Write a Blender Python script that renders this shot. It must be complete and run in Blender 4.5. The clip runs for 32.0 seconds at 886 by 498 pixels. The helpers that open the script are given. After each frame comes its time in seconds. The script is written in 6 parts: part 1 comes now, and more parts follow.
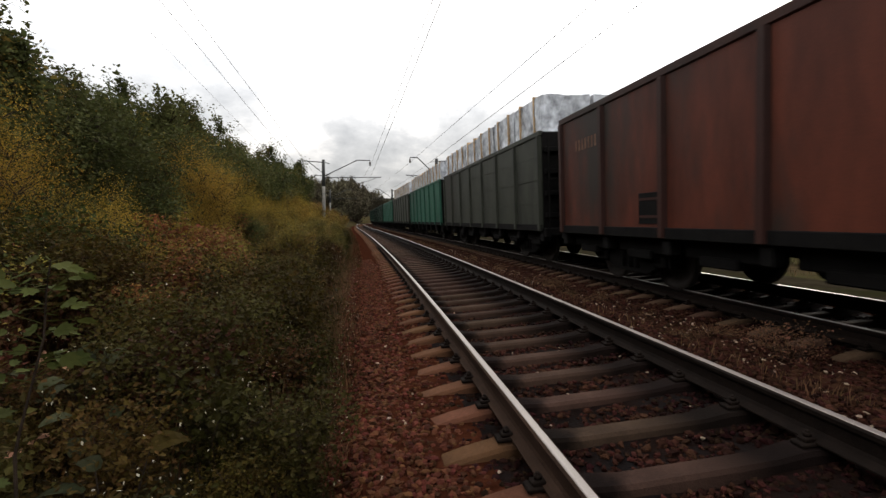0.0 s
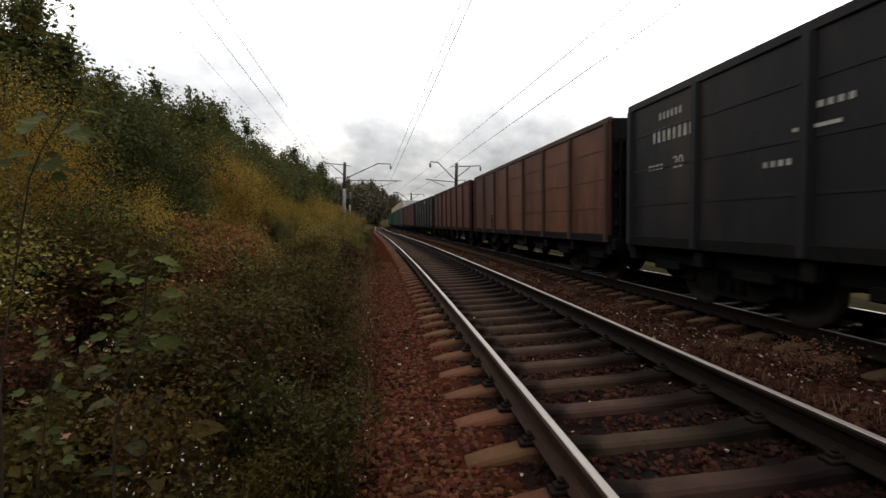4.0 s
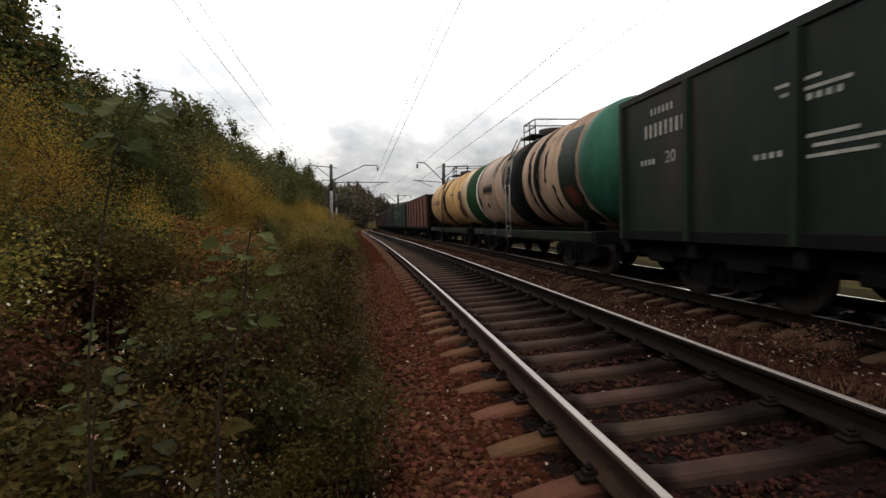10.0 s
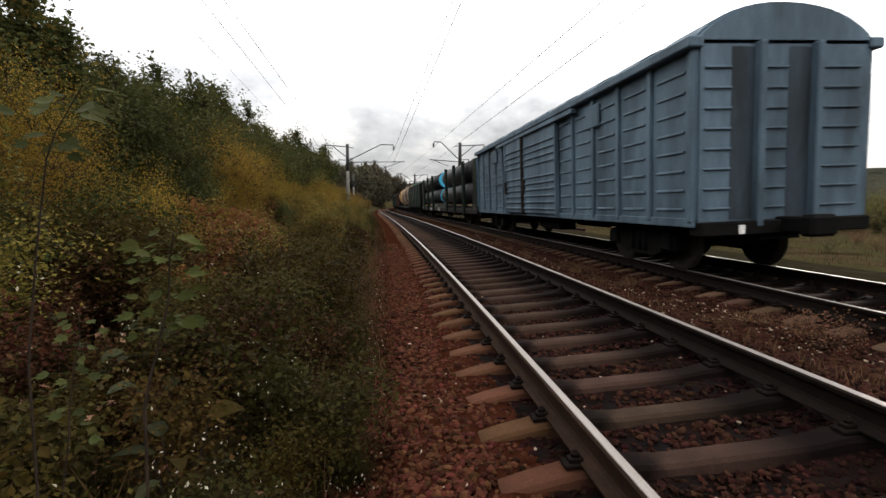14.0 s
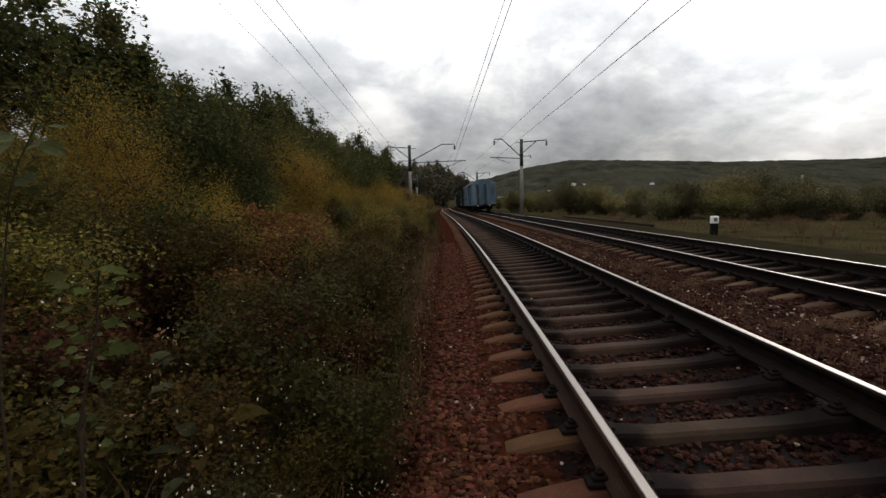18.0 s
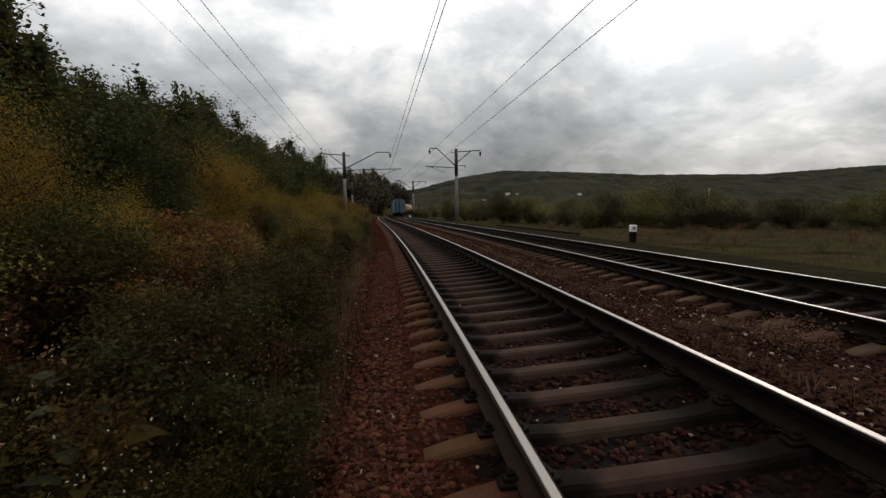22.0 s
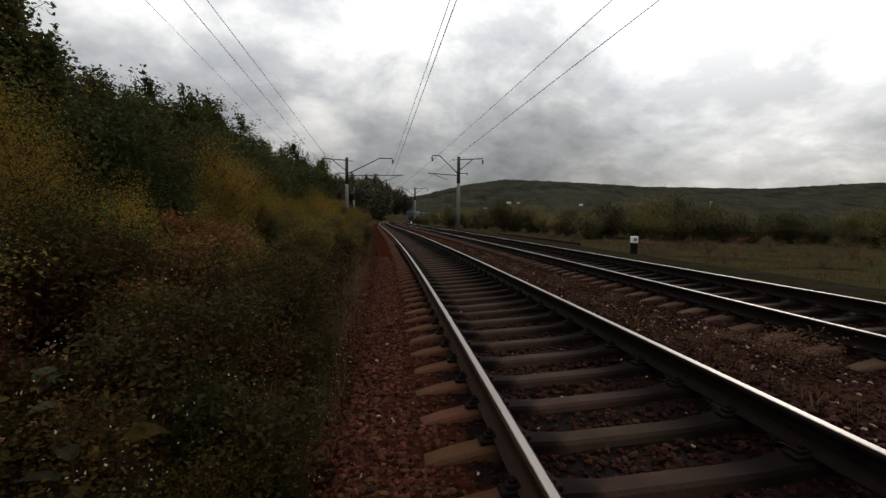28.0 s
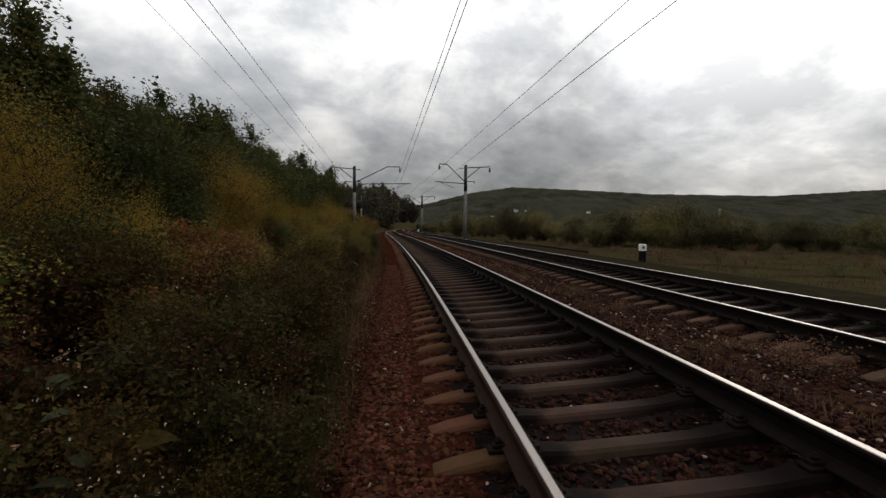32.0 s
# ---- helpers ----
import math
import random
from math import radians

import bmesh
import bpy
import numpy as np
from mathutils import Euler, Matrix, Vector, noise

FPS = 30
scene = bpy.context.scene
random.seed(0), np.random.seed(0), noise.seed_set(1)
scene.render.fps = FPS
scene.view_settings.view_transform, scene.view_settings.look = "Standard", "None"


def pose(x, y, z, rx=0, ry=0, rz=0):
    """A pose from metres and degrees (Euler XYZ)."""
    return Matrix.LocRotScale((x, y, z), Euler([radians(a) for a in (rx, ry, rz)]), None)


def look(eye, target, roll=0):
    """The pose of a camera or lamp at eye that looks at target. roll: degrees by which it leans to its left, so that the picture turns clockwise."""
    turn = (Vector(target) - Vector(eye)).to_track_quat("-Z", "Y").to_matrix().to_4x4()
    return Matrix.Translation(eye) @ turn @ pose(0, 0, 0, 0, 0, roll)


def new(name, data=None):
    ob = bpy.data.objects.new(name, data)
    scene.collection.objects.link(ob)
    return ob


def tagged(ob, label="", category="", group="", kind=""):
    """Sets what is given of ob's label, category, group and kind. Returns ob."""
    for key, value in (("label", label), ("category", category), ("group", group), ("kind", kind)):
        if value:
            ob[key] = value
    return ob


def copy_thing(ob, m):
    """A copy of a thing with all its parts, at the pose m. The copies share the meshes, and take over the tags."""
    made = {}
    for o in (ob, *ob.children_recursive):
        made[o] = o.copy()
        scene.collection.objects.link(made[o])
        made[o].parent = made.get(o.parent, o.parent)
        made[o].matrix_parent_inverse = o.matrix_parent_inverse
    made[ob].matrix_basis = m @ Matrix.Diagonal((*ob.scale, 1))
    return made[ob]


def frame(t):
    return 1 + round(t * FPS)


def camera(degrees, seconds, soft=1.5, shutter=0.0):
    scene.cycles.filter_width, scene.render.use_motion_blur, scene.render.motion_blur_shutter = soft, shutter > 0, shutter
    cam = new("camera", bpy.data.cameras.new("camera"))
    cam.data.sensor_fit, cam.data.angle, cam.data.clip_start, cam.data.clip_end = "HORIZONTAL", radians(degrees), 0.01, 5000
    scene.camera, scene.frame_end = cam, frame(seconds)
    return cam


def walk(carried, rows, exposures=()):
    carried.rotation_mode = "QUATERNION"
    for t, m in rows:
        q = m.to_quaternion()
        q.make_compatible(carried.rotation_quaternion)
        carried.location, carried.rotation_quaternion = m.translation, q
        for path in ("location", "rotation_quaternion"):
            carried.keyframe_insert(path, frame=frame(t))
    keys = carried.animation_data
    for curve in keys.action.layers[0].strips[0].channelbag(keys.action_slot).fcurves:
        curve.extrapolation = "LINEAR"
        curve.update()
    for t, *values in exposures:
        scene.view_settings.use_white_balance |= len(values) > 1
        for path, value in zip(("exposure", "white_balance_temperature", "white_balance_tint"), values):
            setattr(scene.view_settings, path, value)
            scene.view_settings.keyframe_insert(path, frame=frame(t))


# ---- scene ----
cam = camera(87.0, 32.0, shutter=0.12)
PATH = [
    (0, (-0.846, 0.249, 1.036), (-0.535, 2.220, 0.913), -0.0),
    (0.5, (-0.852, 0.219, 1.054), (-0.560, 2.193, 0.926), 0.2),
    (1, (-0.860, 0.221, 1.046), (-0.572, 2.195, 0.910), 0.5),
    (1.5, (-0.872, 0.218, 1.037), (-0.559, 2.188, 0.893), 0.2),
    (2, (-0.864, 0.214, 1.050), (-0.636, 2.196, 0.911), -1.5),
    (2.5, (-0.888, 0.194, 1.053), (-0.674, 2.180, 0.947), -0.0),
    (3, (-0.880, 0.154, 1.065), (-0.617, 2.135, 0.981), 1.4),
    (3.5, (-0.887, 0.185, 1.049), (-0.648, 2.167, 0.941), 1.8),
    (5.5, (-1.096, 0.202, 1.003), (-0.829, 2.183, 0.921), 0.0),
    (6, (-1.112, 0.268, 0.953), (-0.844, 2.244, 0.801), -0.0),
    (6.5, (-1.128, 0.244, 0.970), (-0.860, 2.220, 0.820), -0.1),
    (7, (-1.131, 0.253, 0.972), (-0.741, 2.208, 0.815), 1.1),
    (7.5, (-1.115, 0.274, 0.968), (-0.739, 2.227, 0.764), 1.4),
    (8, (-1.126, 0.261, 0.973), (-0.787, 2.224, 0.793), 1.6),
    (8.5, (-1.113, 0.237, 0.974), (-0.811, 2.208, 0.812), -0.2),
    (9, (-1.125, 0.182, 1.009), (-0.838, 2.156, 0.867), -0.0),
    (9.5, (-1.118, 0.227, 0.981), (-0.819, 2.201, 0.866), -0.1),
    (10, (-1.121, 0.210, 0.986), (-0.829, 2.186, 0.886), 0.3),
    (10.5, (-1.116, 0.219, 0.979), (-0.782, 2.188, 0.869), 1.2),
    (11, (-1.127, 0.244, 0.973), (-0.730, 2.197, 0.812), 2.4),
    (11.5, (-1.131, 0.256, 0.972), (-0.744, 2.211, 0.803), 1.5),
    (12, (-1.129, 0.247, 0.976), (-0.772, 2.208, 0.809), 0.3),
    (12.5, (-1.135, 0.246, 0.975), (-0.812, 2.214, 0.817), -0.1),
    (13, (-1.087, 0.253, 0.977), (-0.737, 2.215, 0.807), -1.1),
    (13.5, (-1.052, 0.241, 0.980), (-0.747, 2.212, 0.831), -0.5),
    (14, (-0.959, 0.207, 1.024), (-0.741, 2.186, 0.837), 0.3),
    (14.5, (-0.897, 0.183, 1.036), (-0.739, 2.168, 0.851), -0.8),
    (15, (-0.898, 0.160, 1.035), (-0.796, 2.150, 0.871), -0.7),
    (15.5, (-0.871, 0.151, 1.025), (-0.787, 2.142, 0.857), -1.2),
    (17.5, (-0.761, 0.293, 1.048), (-0.713, 2.283, 0.857), -2.3),
    (18, (-0.697, 0.242, 1.067), (-0.753, 2.232, 0.874), -1.2),
    (18.5, (-0.659, 0.232, 1.059), (-0.792, 2.220, 0.885), -1.7),
    (19, (-0.642, 0.236, 1.049), (-0.787, 2.226, 0.908), -2.0),
    (19.5, (-0.613, 0.190, 1.080), (-0.729, 2.181, 0.932), -2.2),
    (20, (-0.596, 0.216, 1.065), (-0.590, 2.212, 0.937), -1.9),
    (20.5, (-0.578, 0.245, 1.046), (-0.424, 2.236, 0.927), -1.7),
    (21, (-0.561, 0.244, 1.041), (-0.288, 2.222, 0.915), -1.3),
    (21.5, (-0.579, 0.241, 1.049), (-0.321, 2.217, 0.883), -1.3),
    (22, (-0.576, 0.239, 1.056), (-0.362, 2.221, 0.894), -0.8),
    (22.5, (-0.603, 0.293, 1.025), (-0.398, 2.276, 0.863), 0.4),
    (23, (-0.635, 0.221, 1.050), (-0.452, 2.207, 0.902), 0.6),
    (23.5, (-0.613, 0.252, 1.041), (-0.416, 2.237, 0.895), -0.1),
    (24, (-0.602, 0.240, 1.049), (-0.428, 2.227, 0.898), -0.4),
    (24.5, (-0.596, 0.229, 1.060), (-0.374, 2.212, 0.912), -0.8),
    (25, (-0.600, 0.281, 1.036), (-0.375, 2.262, 0.878), -0.3),
    (25.5, (-0.606, 0.239, 1.054), (-0.378, 2.219, 0.892), -0.0),
    (27.5, (-0.616, 0.197, 1.061), (-0.406, 2.182, 0.944), 1.0),
    (28, (-0.607, 0.240, 1.039), (-0.394, 2.224, 0.908), 0.5),
    (28.5, (-0.601, 0.237, 1.044), (-0.392, 2.223, 0.934), 0.3),
    (29, (-0.603, 0.216, 1.056), (-0.408, 2.203, 0.932), 0.0),
    (29.5, (-0.619, 0.251, 1.039), (-0.422, 2.238, 0.926), 0.4),
    (30, (-0.603, 0.236, 1.043), (-0.412, 2.224, 0.926), 0.0),
    (30.5, (-0.603, 0.232, 1.044), (-0.412, 2.219, 0.931), 0.0),
    (31, (-0.614, 0.252, 1.037), (-0.429, 2.240, 0.911), 0.1),
    (31.5, (-0.600, 0.246, 1.042), (-0.420, 2.235, 0.937), -0.1),
    (32, (-0.617, 0.227, 1.044), (-0.434, 2.217, 0.947), 0.4),
]
walk(cam, [(t, look(eye, target, roll)) for t, eye, target, roll in PATH],
     [(0, 0.2, 6900, 11), (1, -0.02, 6900, 11), (3, 0.08, 6900, 11), (6, 0.12, 6900, 11), (8, 0.38, 6900, 11), (9, 0.2, 6900, 11), (10, 0.14, 6900, 11), (13, 0.24, 6900, 11), (14.1, 0.32, 6850, 11), (14.9, -0.38, 6800, 11), (15.5, -0.4, 6800, 11), (18, -0.44, 6750, 10), (19.5, -0.5, 6750, 10), (21, -0.75, 6750, 10), (25, -0.84, 6750, 10), (32, -0.84, 6750, 10)])

# ---- plan: the tracks run along +y, bend gently left and then right ----
Z2 = -0.076            # rail level of the second track
AX1, AX2 = 0.7975, 5.15   # half the distance between the rails; axis of the second track
AXIS = 0.8735              # axis of the near track
Z1 = -0.078                # its level half way between the rails
CANT1, CANT2 = 0.065, 0.045  # both tracks lean into the left-hand bend
PITCH = 0.545              # from sleeper to sleeper
SPEED = 13.36          # metres per second of the train


LINE_Y = [-400, 0, 12, 24, 36, 48, 60, 74, 94, 126, 160, 190, 225, 330]
LINE_X = [0, 0, -0.12, -0.46, -0.92, -1.48, -2.08, -2.72, -3.3, -4.1, -3.2, 0.8, 9.3, 44]
SLOPE = [0, 0] + [(LINE_X[k + 1] - LINE_X[k - 1]) / (LINE_Y[k + 1] - LINE_Y[k - 1]) for k in range(2, 13)] + [0.34]


def bend(y):
    """Sideways shift of the line at y: a left-hand bend, then a right-hand one."""
    if y <= 0:
        return 0.0
    if y >= 330:
        return 44 + 0.34 * (y - 330)
    k = next(i for i in range(1, 13) if y <= LINE_Y[i + 1])
    h = LINE_Y[k + 1] - LINE_Y[k]
    t = (y - LINE_Y[k]) / h
    return ((1 + 2 * t) * (1 - t) ** 2 * LINE_X[k] + t * (1 - t) ** 2 * h * SLOPE[k] + t * t * (3 - 2 * t) * LINE_X[k + 1] + t * t * (t - 1) * h * SLOPE[k + 1])


def heading(y):
    """Turn of the line at y, in degrees."""
    return math.degrees(math.atan((bend(y - 1) - bend(y + 1)) / 2))


def clamp(v, a, b):
    return max(a, min(b, v))


def ground_z(x, y):
    s = x - bend(y)
    wob = 0.5 * noise.noise(Vector((x * 0.11, y * 0.11, 3.0))) + 0.12 * noise.noise(Vector((x * 0.7, y * 0.7, 7.0)))
    if s < -1.5:
        rise = clamp((-1.5 - s) / 9.0, 0, 1)
        z = -0.53 + 3.09 * rise * rise * (3 - 2 * rise) + 0.01 * max(0, -10.5 - s)
        return z + wob * clamp((-1.5 - s) / 3.0, 0, 1)
    if s > 7.6:
        return -0.54 - 0.02 * clamp(s - 9, 0, 120) + wob * 0.5 * clamp((s - 8.5) / 8.0, 0, 1)
    return -0.66


# ---- world and sun ----
def make_world():
    w = bpy.data.worlds.new("overcast_sky")
    scene.world = w
    w.use_nodes = True
    nt = w.node_tree
    nt.nodes.clear()
    N, L = nt.nodes.new, nt.links.new
    out, bg = N("ShaderNodeOutputWorld"), N("ShaderNodeBackground")
    sky = N("ShaderNodeTexSky")
    sky.sky_type, sky.sun_disc, sky.sun_elevation, sky.sun_rotation = "NISHITA", False, radians(26), radians(41)
    tc, sep = N("ShaderNodeTexCoord"), N("ShaderNodeSeparateXYZ")
    L(tc.outputs["Generated"], sep.inputs[0])
    top = N("ShaderNodeMath"); top.operation = "MAXIMUM"; top.inputs[1].default_value = 0.0
    L(sep.outputs["Z"], top.inputs[0])
    add = N("ShaderNodeMath"); add.operation = "ADD"; add.inputs[1].default_value = 0.42
    L(top.outputs[0], add.inputs[0])
    dx, dy = N("ShaderNodeMath"), N("ShaderNodeMath")
    dx.operation = dy.operation = "DIVIDE"
    L(sep.outputs["X"], dx.inputs[0]); L(add.outputs[0], dx.inputs[1])
    L(sep.outputs["Y"], dy.inputs[0]); L(add.outputs[0], dy.inputs[1])
    com = N("ShaderNodeCombineXYZ")
    L(dx.outputs[0], com.inputs[0]); L(dy.outputs[0], com.inputs[1])
    big, fine = N("ShaderNodeTexNoise"), N("ShaderNodeTexNoise")
    for tex, sc, det, ro in ((big, 1.15, 8, 0.55), (fine, 3.2, 9, 0.62)):
        tex.inputs["Scale"].default_value, tex.inputs["Detail"].default_value, tex.inputs["Roughness"].default_value = sc, det, ro
        L(com.outputs[0], tex.inputs["Vector"])
    big.inputs["Distortion"].default_value, fine.inputs["Distortion"].default_value = 0.35, 0.2
    mix = N("ShaderNodeMix"); mix.data_type = "FLOAT"; mix.inputs[0].default_value = 0.36
    L(big.outputs["Fac"], mix.inputs[2]); L(fine.outputs["Fac"], mix.inputs[3])
    ramp = N("ShaderNodeValToRGB")
    e = ramp.color_ramp.elements
    e[0].position, e[0].color = 0.39, (0.35, 0.375, 0.41, 1)
    e[1].position, e[1].color = 0.6, (1.22, 1.22, 1.22, 1)
    m = e.new(0.485); m.color = (0.625, 0.65, 0.685, 1)
    L(mix.outputs[0], ramp.inputs[0])
    skymul = N("ShaderNodeMix"); skymul.data_type = "RGBA"; skymul.inputs[0].default_value = 0.05
    tint = N("ShaderNodeMix"); tint.data_type = "RGBA"; tint.blend_type = "MULTIPLY"; tint.inputs[0].default_value = 1.0
    L(sky.outputs[0], tint.inputs[6]); tint.inputs[7].default_value = (0.1, 0.1, 0.1, 1)
    L(ramp.outputs[0], skymul.inputs[6]); L(tint.outputs[2], skymul.inputs[7])
    # the cloud is brighter round the hidden sun
    dot, glow = N("ShaderNodeVectorMath"), N("ShaderNodeMapRange")
    dot.operation = "DOT_PRODUCT"
    dot.inputs[1].default_value = Vector((0.76, 0.95, 0.31)).normalized()
    L(tc.outputs["Generated"], dot.inputs[0])
    glow.interpolation_type = "SMOOTHSTEP"
    glow.inputs[1].default_value, glow.inputs[2].default_value, glow.inputs[3].default_value, glow.inputs[4].default_value = 0.955, 0.997, 1.0, 2.1
    L(dot.outputs["Value"], glow.inputs[0])
    lit = N("ShaderNodeVectorMath"); lit.operation = "SCALE"
    L(skymul.outputs[2], lit.inputs[0]); L(glow.outputs[0], lit.inputs["Scale"])
    # an overcast sky is brighter overhead than at the horizon
    rise, lift = N("ShaderNodeMapRange"), N("ShaderNodeVectorMath")
    rise.inputs[1].default_value, rise.inputs[2].default_value, rise.inputs[3].default_value, rise.inputs[4].default_value = 0.05, 0.46, 0.5, 1.58
    rise.interpolation_type = "SMOOTHSTEP"
    L(top.outputs[0], rise.inputs[0])
    lift.operation = "SCALE"
    L(lit.outputs[0], lift.inputs[0]); L(rise.outputs[0], lift.inputs["Scale"])
    L(lift.outputs[0], bg.inputs["Color"])
    bg.inputs["Strength"].default_value = SKY
    L(bg.outputs[0], out.inputs[0])
    sun = bpy.data.lights.new("sun", "SUN")
    sun.energy, sun.angle, sun.color = SUN, radians(14), (1.0, 0.96, 0.9)
    so = new("sun", sun)
    so.matrix_world = look((30, 40, 22), (0, 5, 0))


SKY, SUN = 1.55, 1.5
make_world()


# ---- materials ----
def material(name, base, rough=0.8, metal=0.0, vary=0.35, scale=6.0, dark=None, bump=0.3, fine=60.0, island=0.0, translucent=0.0,
             stretch=(1, 1, 1), per_object=0.0, spec=0.06, hue=(0.07, 0.05), stain=None, stain_at=0.6, plants=0.0, along=None):
    """A worn surface: two scales of variation, optional stains, bump."""
    m = bpy.data.materials.new(name)
    m.use_nodes = True
    nt = m.node_tree
    N, L = nt.nodes.new, nt.links.new
    p = nt.nodes["Principled BSDF"]
    p.inputs["Roughness"].default_value, p.inputs["Metallic"].default_value = rough, metal
    p.inputs["Specular IOR Level"].default_value = spec
    tc, mp = N("ShaderNodeTexCoord"), N("ShaderNodeMapping")
    mp.inputs["Scale"].default_value = stretch
    L(tc.outputs["Object"], mp.inputs[0])
    n1, n2 = N("ShaderNodeTexNoise"), N("ShaderNodeTexNoise")
    n1.inputs["Scale"].default_value, n1.inputs["Detail"].default_value, n1.inputs["Roughness"].default_value = scale, 6, 0.62
    n2.inputs["Scale"].default_value, n2.inputs["Detail"].default_value = fine, 4
    L(mp.outputs[0], n1.inputs["Vector"]); L(tc.outputs["Object"], n2.inputs["Vector"])
    dk = dark or tuple(c * (1 - vary) for c in base)
    lt = tuple(min(1, c * (1 + vary * 0.6)) for c in base)
    r = N("ShaderNodeValToRGB")
    r.color_ramp.elements[0].position, r.color_ramp.elements[0].color = 0.33, (*dk, 1)
    r.color_ramp.elements[1].position, r.color_ramp.elements[1].color = 0.68, (*lt, 1)
    L(n1.outputs["Fac"], r.inputs[0])
    col = r.outputs[0]
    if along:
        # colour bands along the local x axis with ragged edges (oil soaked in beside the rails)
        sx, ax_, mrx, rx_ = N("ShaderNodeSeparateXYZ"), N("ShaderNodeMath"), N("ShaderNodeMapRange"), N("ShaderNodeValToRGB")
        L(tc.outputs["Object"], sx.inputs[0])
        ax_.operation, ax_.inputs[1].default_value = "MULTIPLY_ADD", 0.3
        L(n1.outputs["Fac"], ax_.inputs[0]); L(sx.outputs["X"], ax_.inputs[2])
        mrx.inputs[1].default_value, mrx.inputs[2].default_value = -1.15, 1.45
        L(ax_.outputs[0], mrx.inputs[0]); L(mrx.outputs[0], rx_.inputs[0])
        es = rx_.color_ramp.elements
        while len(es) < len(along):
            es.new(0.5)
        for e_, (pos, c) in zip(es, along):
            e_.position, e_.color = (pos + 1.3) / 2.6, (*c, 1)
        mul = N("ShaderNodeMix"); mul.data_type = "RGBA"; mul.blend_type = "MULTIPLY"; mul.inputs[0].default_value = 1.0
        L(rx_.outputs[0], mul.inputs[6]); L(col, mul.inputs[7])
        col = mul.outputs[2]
    if stain:
        n3 = N("ShaderNodeTexNoise")
        n3.inputs["Scale"].default_value, n3.inputs["Detail"].default_value, n3.inputs["Roughness"].default_value = scale * 0.35, 9, 0.7
        L(mp.outputs[0], n3.inputs["Vector"])
        sr = N("ShaderNodeValToRGB")
        sr.color_ramp.elements[0].position, sr.color_ramp.elements[1].position = stain_at - 0.06, stain_at + 0.1
        L(n3.outputs["Fac"], sr.inputs[0])
        mx = N("ShaderNodeMix"); mx.data_type = "RGBA"
        L(sr.outputs[0], mx.inputs[0]); L(col, mx.inputs[6]); mx.inputs[7].default_value = (*stain, 1)
        col = mx.outputs[2]
    fm = N("ShaderNodeMix"); fm.data_type = "RGBA"; fm.blend_type = "OVERLAY"; fm.inputs[0].default_value = 0.35
    L(col, fm.inputs[6]); L(n2.outputs["Fac"], fm.inputs[7])
    col = fm.outputs[2]
    if island or per_object:
        hs = N("ShaderNodeHueSaturation")
        src = N("ShaderNodeNewGeometry").outputs["Random Per Island"] if island else N("ShaderNodeObjectInfo").outputs["Random"]
        amount = island or per_object
        mr = N("ShaderNodeMapRange")
        mr.inputs[3].default_value, mr.inputs[4].default_value = 1 - amount, 1 + amount
        L(src, mr.inputs[0]); L(mr.outputs[0], hs.inputs["Value"])
        wn = N("ShaderNodeTexWhiteNoise"); wn.noise_dimensions = "1D"
        L(src, wn.inputs["W"])
        mh = N("ShaderNodeMapRange")
        mh.inputs[3].default_value, mh.inputs[4].default_value = 0.5 - hue[0] * amount, 0.5 + hue[1] * amount
        L(wn.outputs["Value"], mh.inputs[0]); L(mh.outputs[0], hs.inputs["Hue"])
        L(col, hs.inputs["Color"])
        col = hs.outputs[0]
    if plants:
        hs2, info = N("ShaderNodeHueSaturation"), N("ShaderNodeObjectInfo")
        for key, lo, hi, src in (("Value", 1 - plants, 1 + plants, 0), ("Hue", 0.475, 0.505, 1)):
            mr2 = N("ShaderNodeMapRange")
            mr2.inputs[3].default_value, mr2.inputs[4].default_value = lo, hi
            if src:
                wn2 = N("ShaderNodeTexWhiteNoise"); wn2.noise_dimensions = "1D"
                L(info.outputs["Random"], wn2.inputs["W"]); L(wn2.outputs["Value"], mr2.inputs[0])
            else:
                L(info.outputs["Random"], mr2.inputs[0])
            L(mr2.outputs[0], hs2.inputs[key])
        L(col, hs2.inputs["Color"])
        col = hs2.outputs[0]
    L(col, p.inputs["Base Color"])
    if bump:
        b = N("ShaderNodeBump")
        b.inputs["Strength"].default_value, b.inputs["Distance"].default_value = bump, 0.01
        L(n2.outputs["Fac"], b.inputs["Height"]); L(b.outputs[0], p.inputs["Normal"])
    if translucent:
        tr, ms = N("ShaderNodeBsdfTranslucent"), N("ShaderNodeMixShader")
        L(col, tr.inputs[0])
        ms.inputs[0].default_value = translucent
        L(p.outputs[0], ms.inputs[1]); L(tr.outputs[0], ms.inputs[2])
        L(ms.outputs[0], nt.nodes["Material Output"].inputs[0])
    return m


M = {}
M["ballast"] = material("red_granite_ballast", (0.032, 0.0102, 0.0056), 0.95, vary=0.5, scale=9, bump=1.0, fine=45, stain=(0.02, 0.008, 0.006), stain_at=0.6, spec=0.0)
M["brown_bed"] = material("dusty_brown_ballast", (0.018, 0.007, 0.0046), 0.95, vary=0.5, scale=9, bump=1.0, fine=45, stain=(0.013, 0.0065, 0.005), stain_at=0.58, spec=0.0)
M["oily"] = material("oily_ballast", (0.006, 0.003, 0.0023), 0.85, spec=0.03, vary=0.5, scale=7, bump=1.0, fine=45, stain=(0.006, 0.005, 0.005), stain_at=0.55)
M["dark_stone"] = material("oily_broken_granite", (0.0125, 0.0052, 0.0036), 0.85, spec=0.03, vary=0.4, scale=14, bump=0.5, island=0.6)
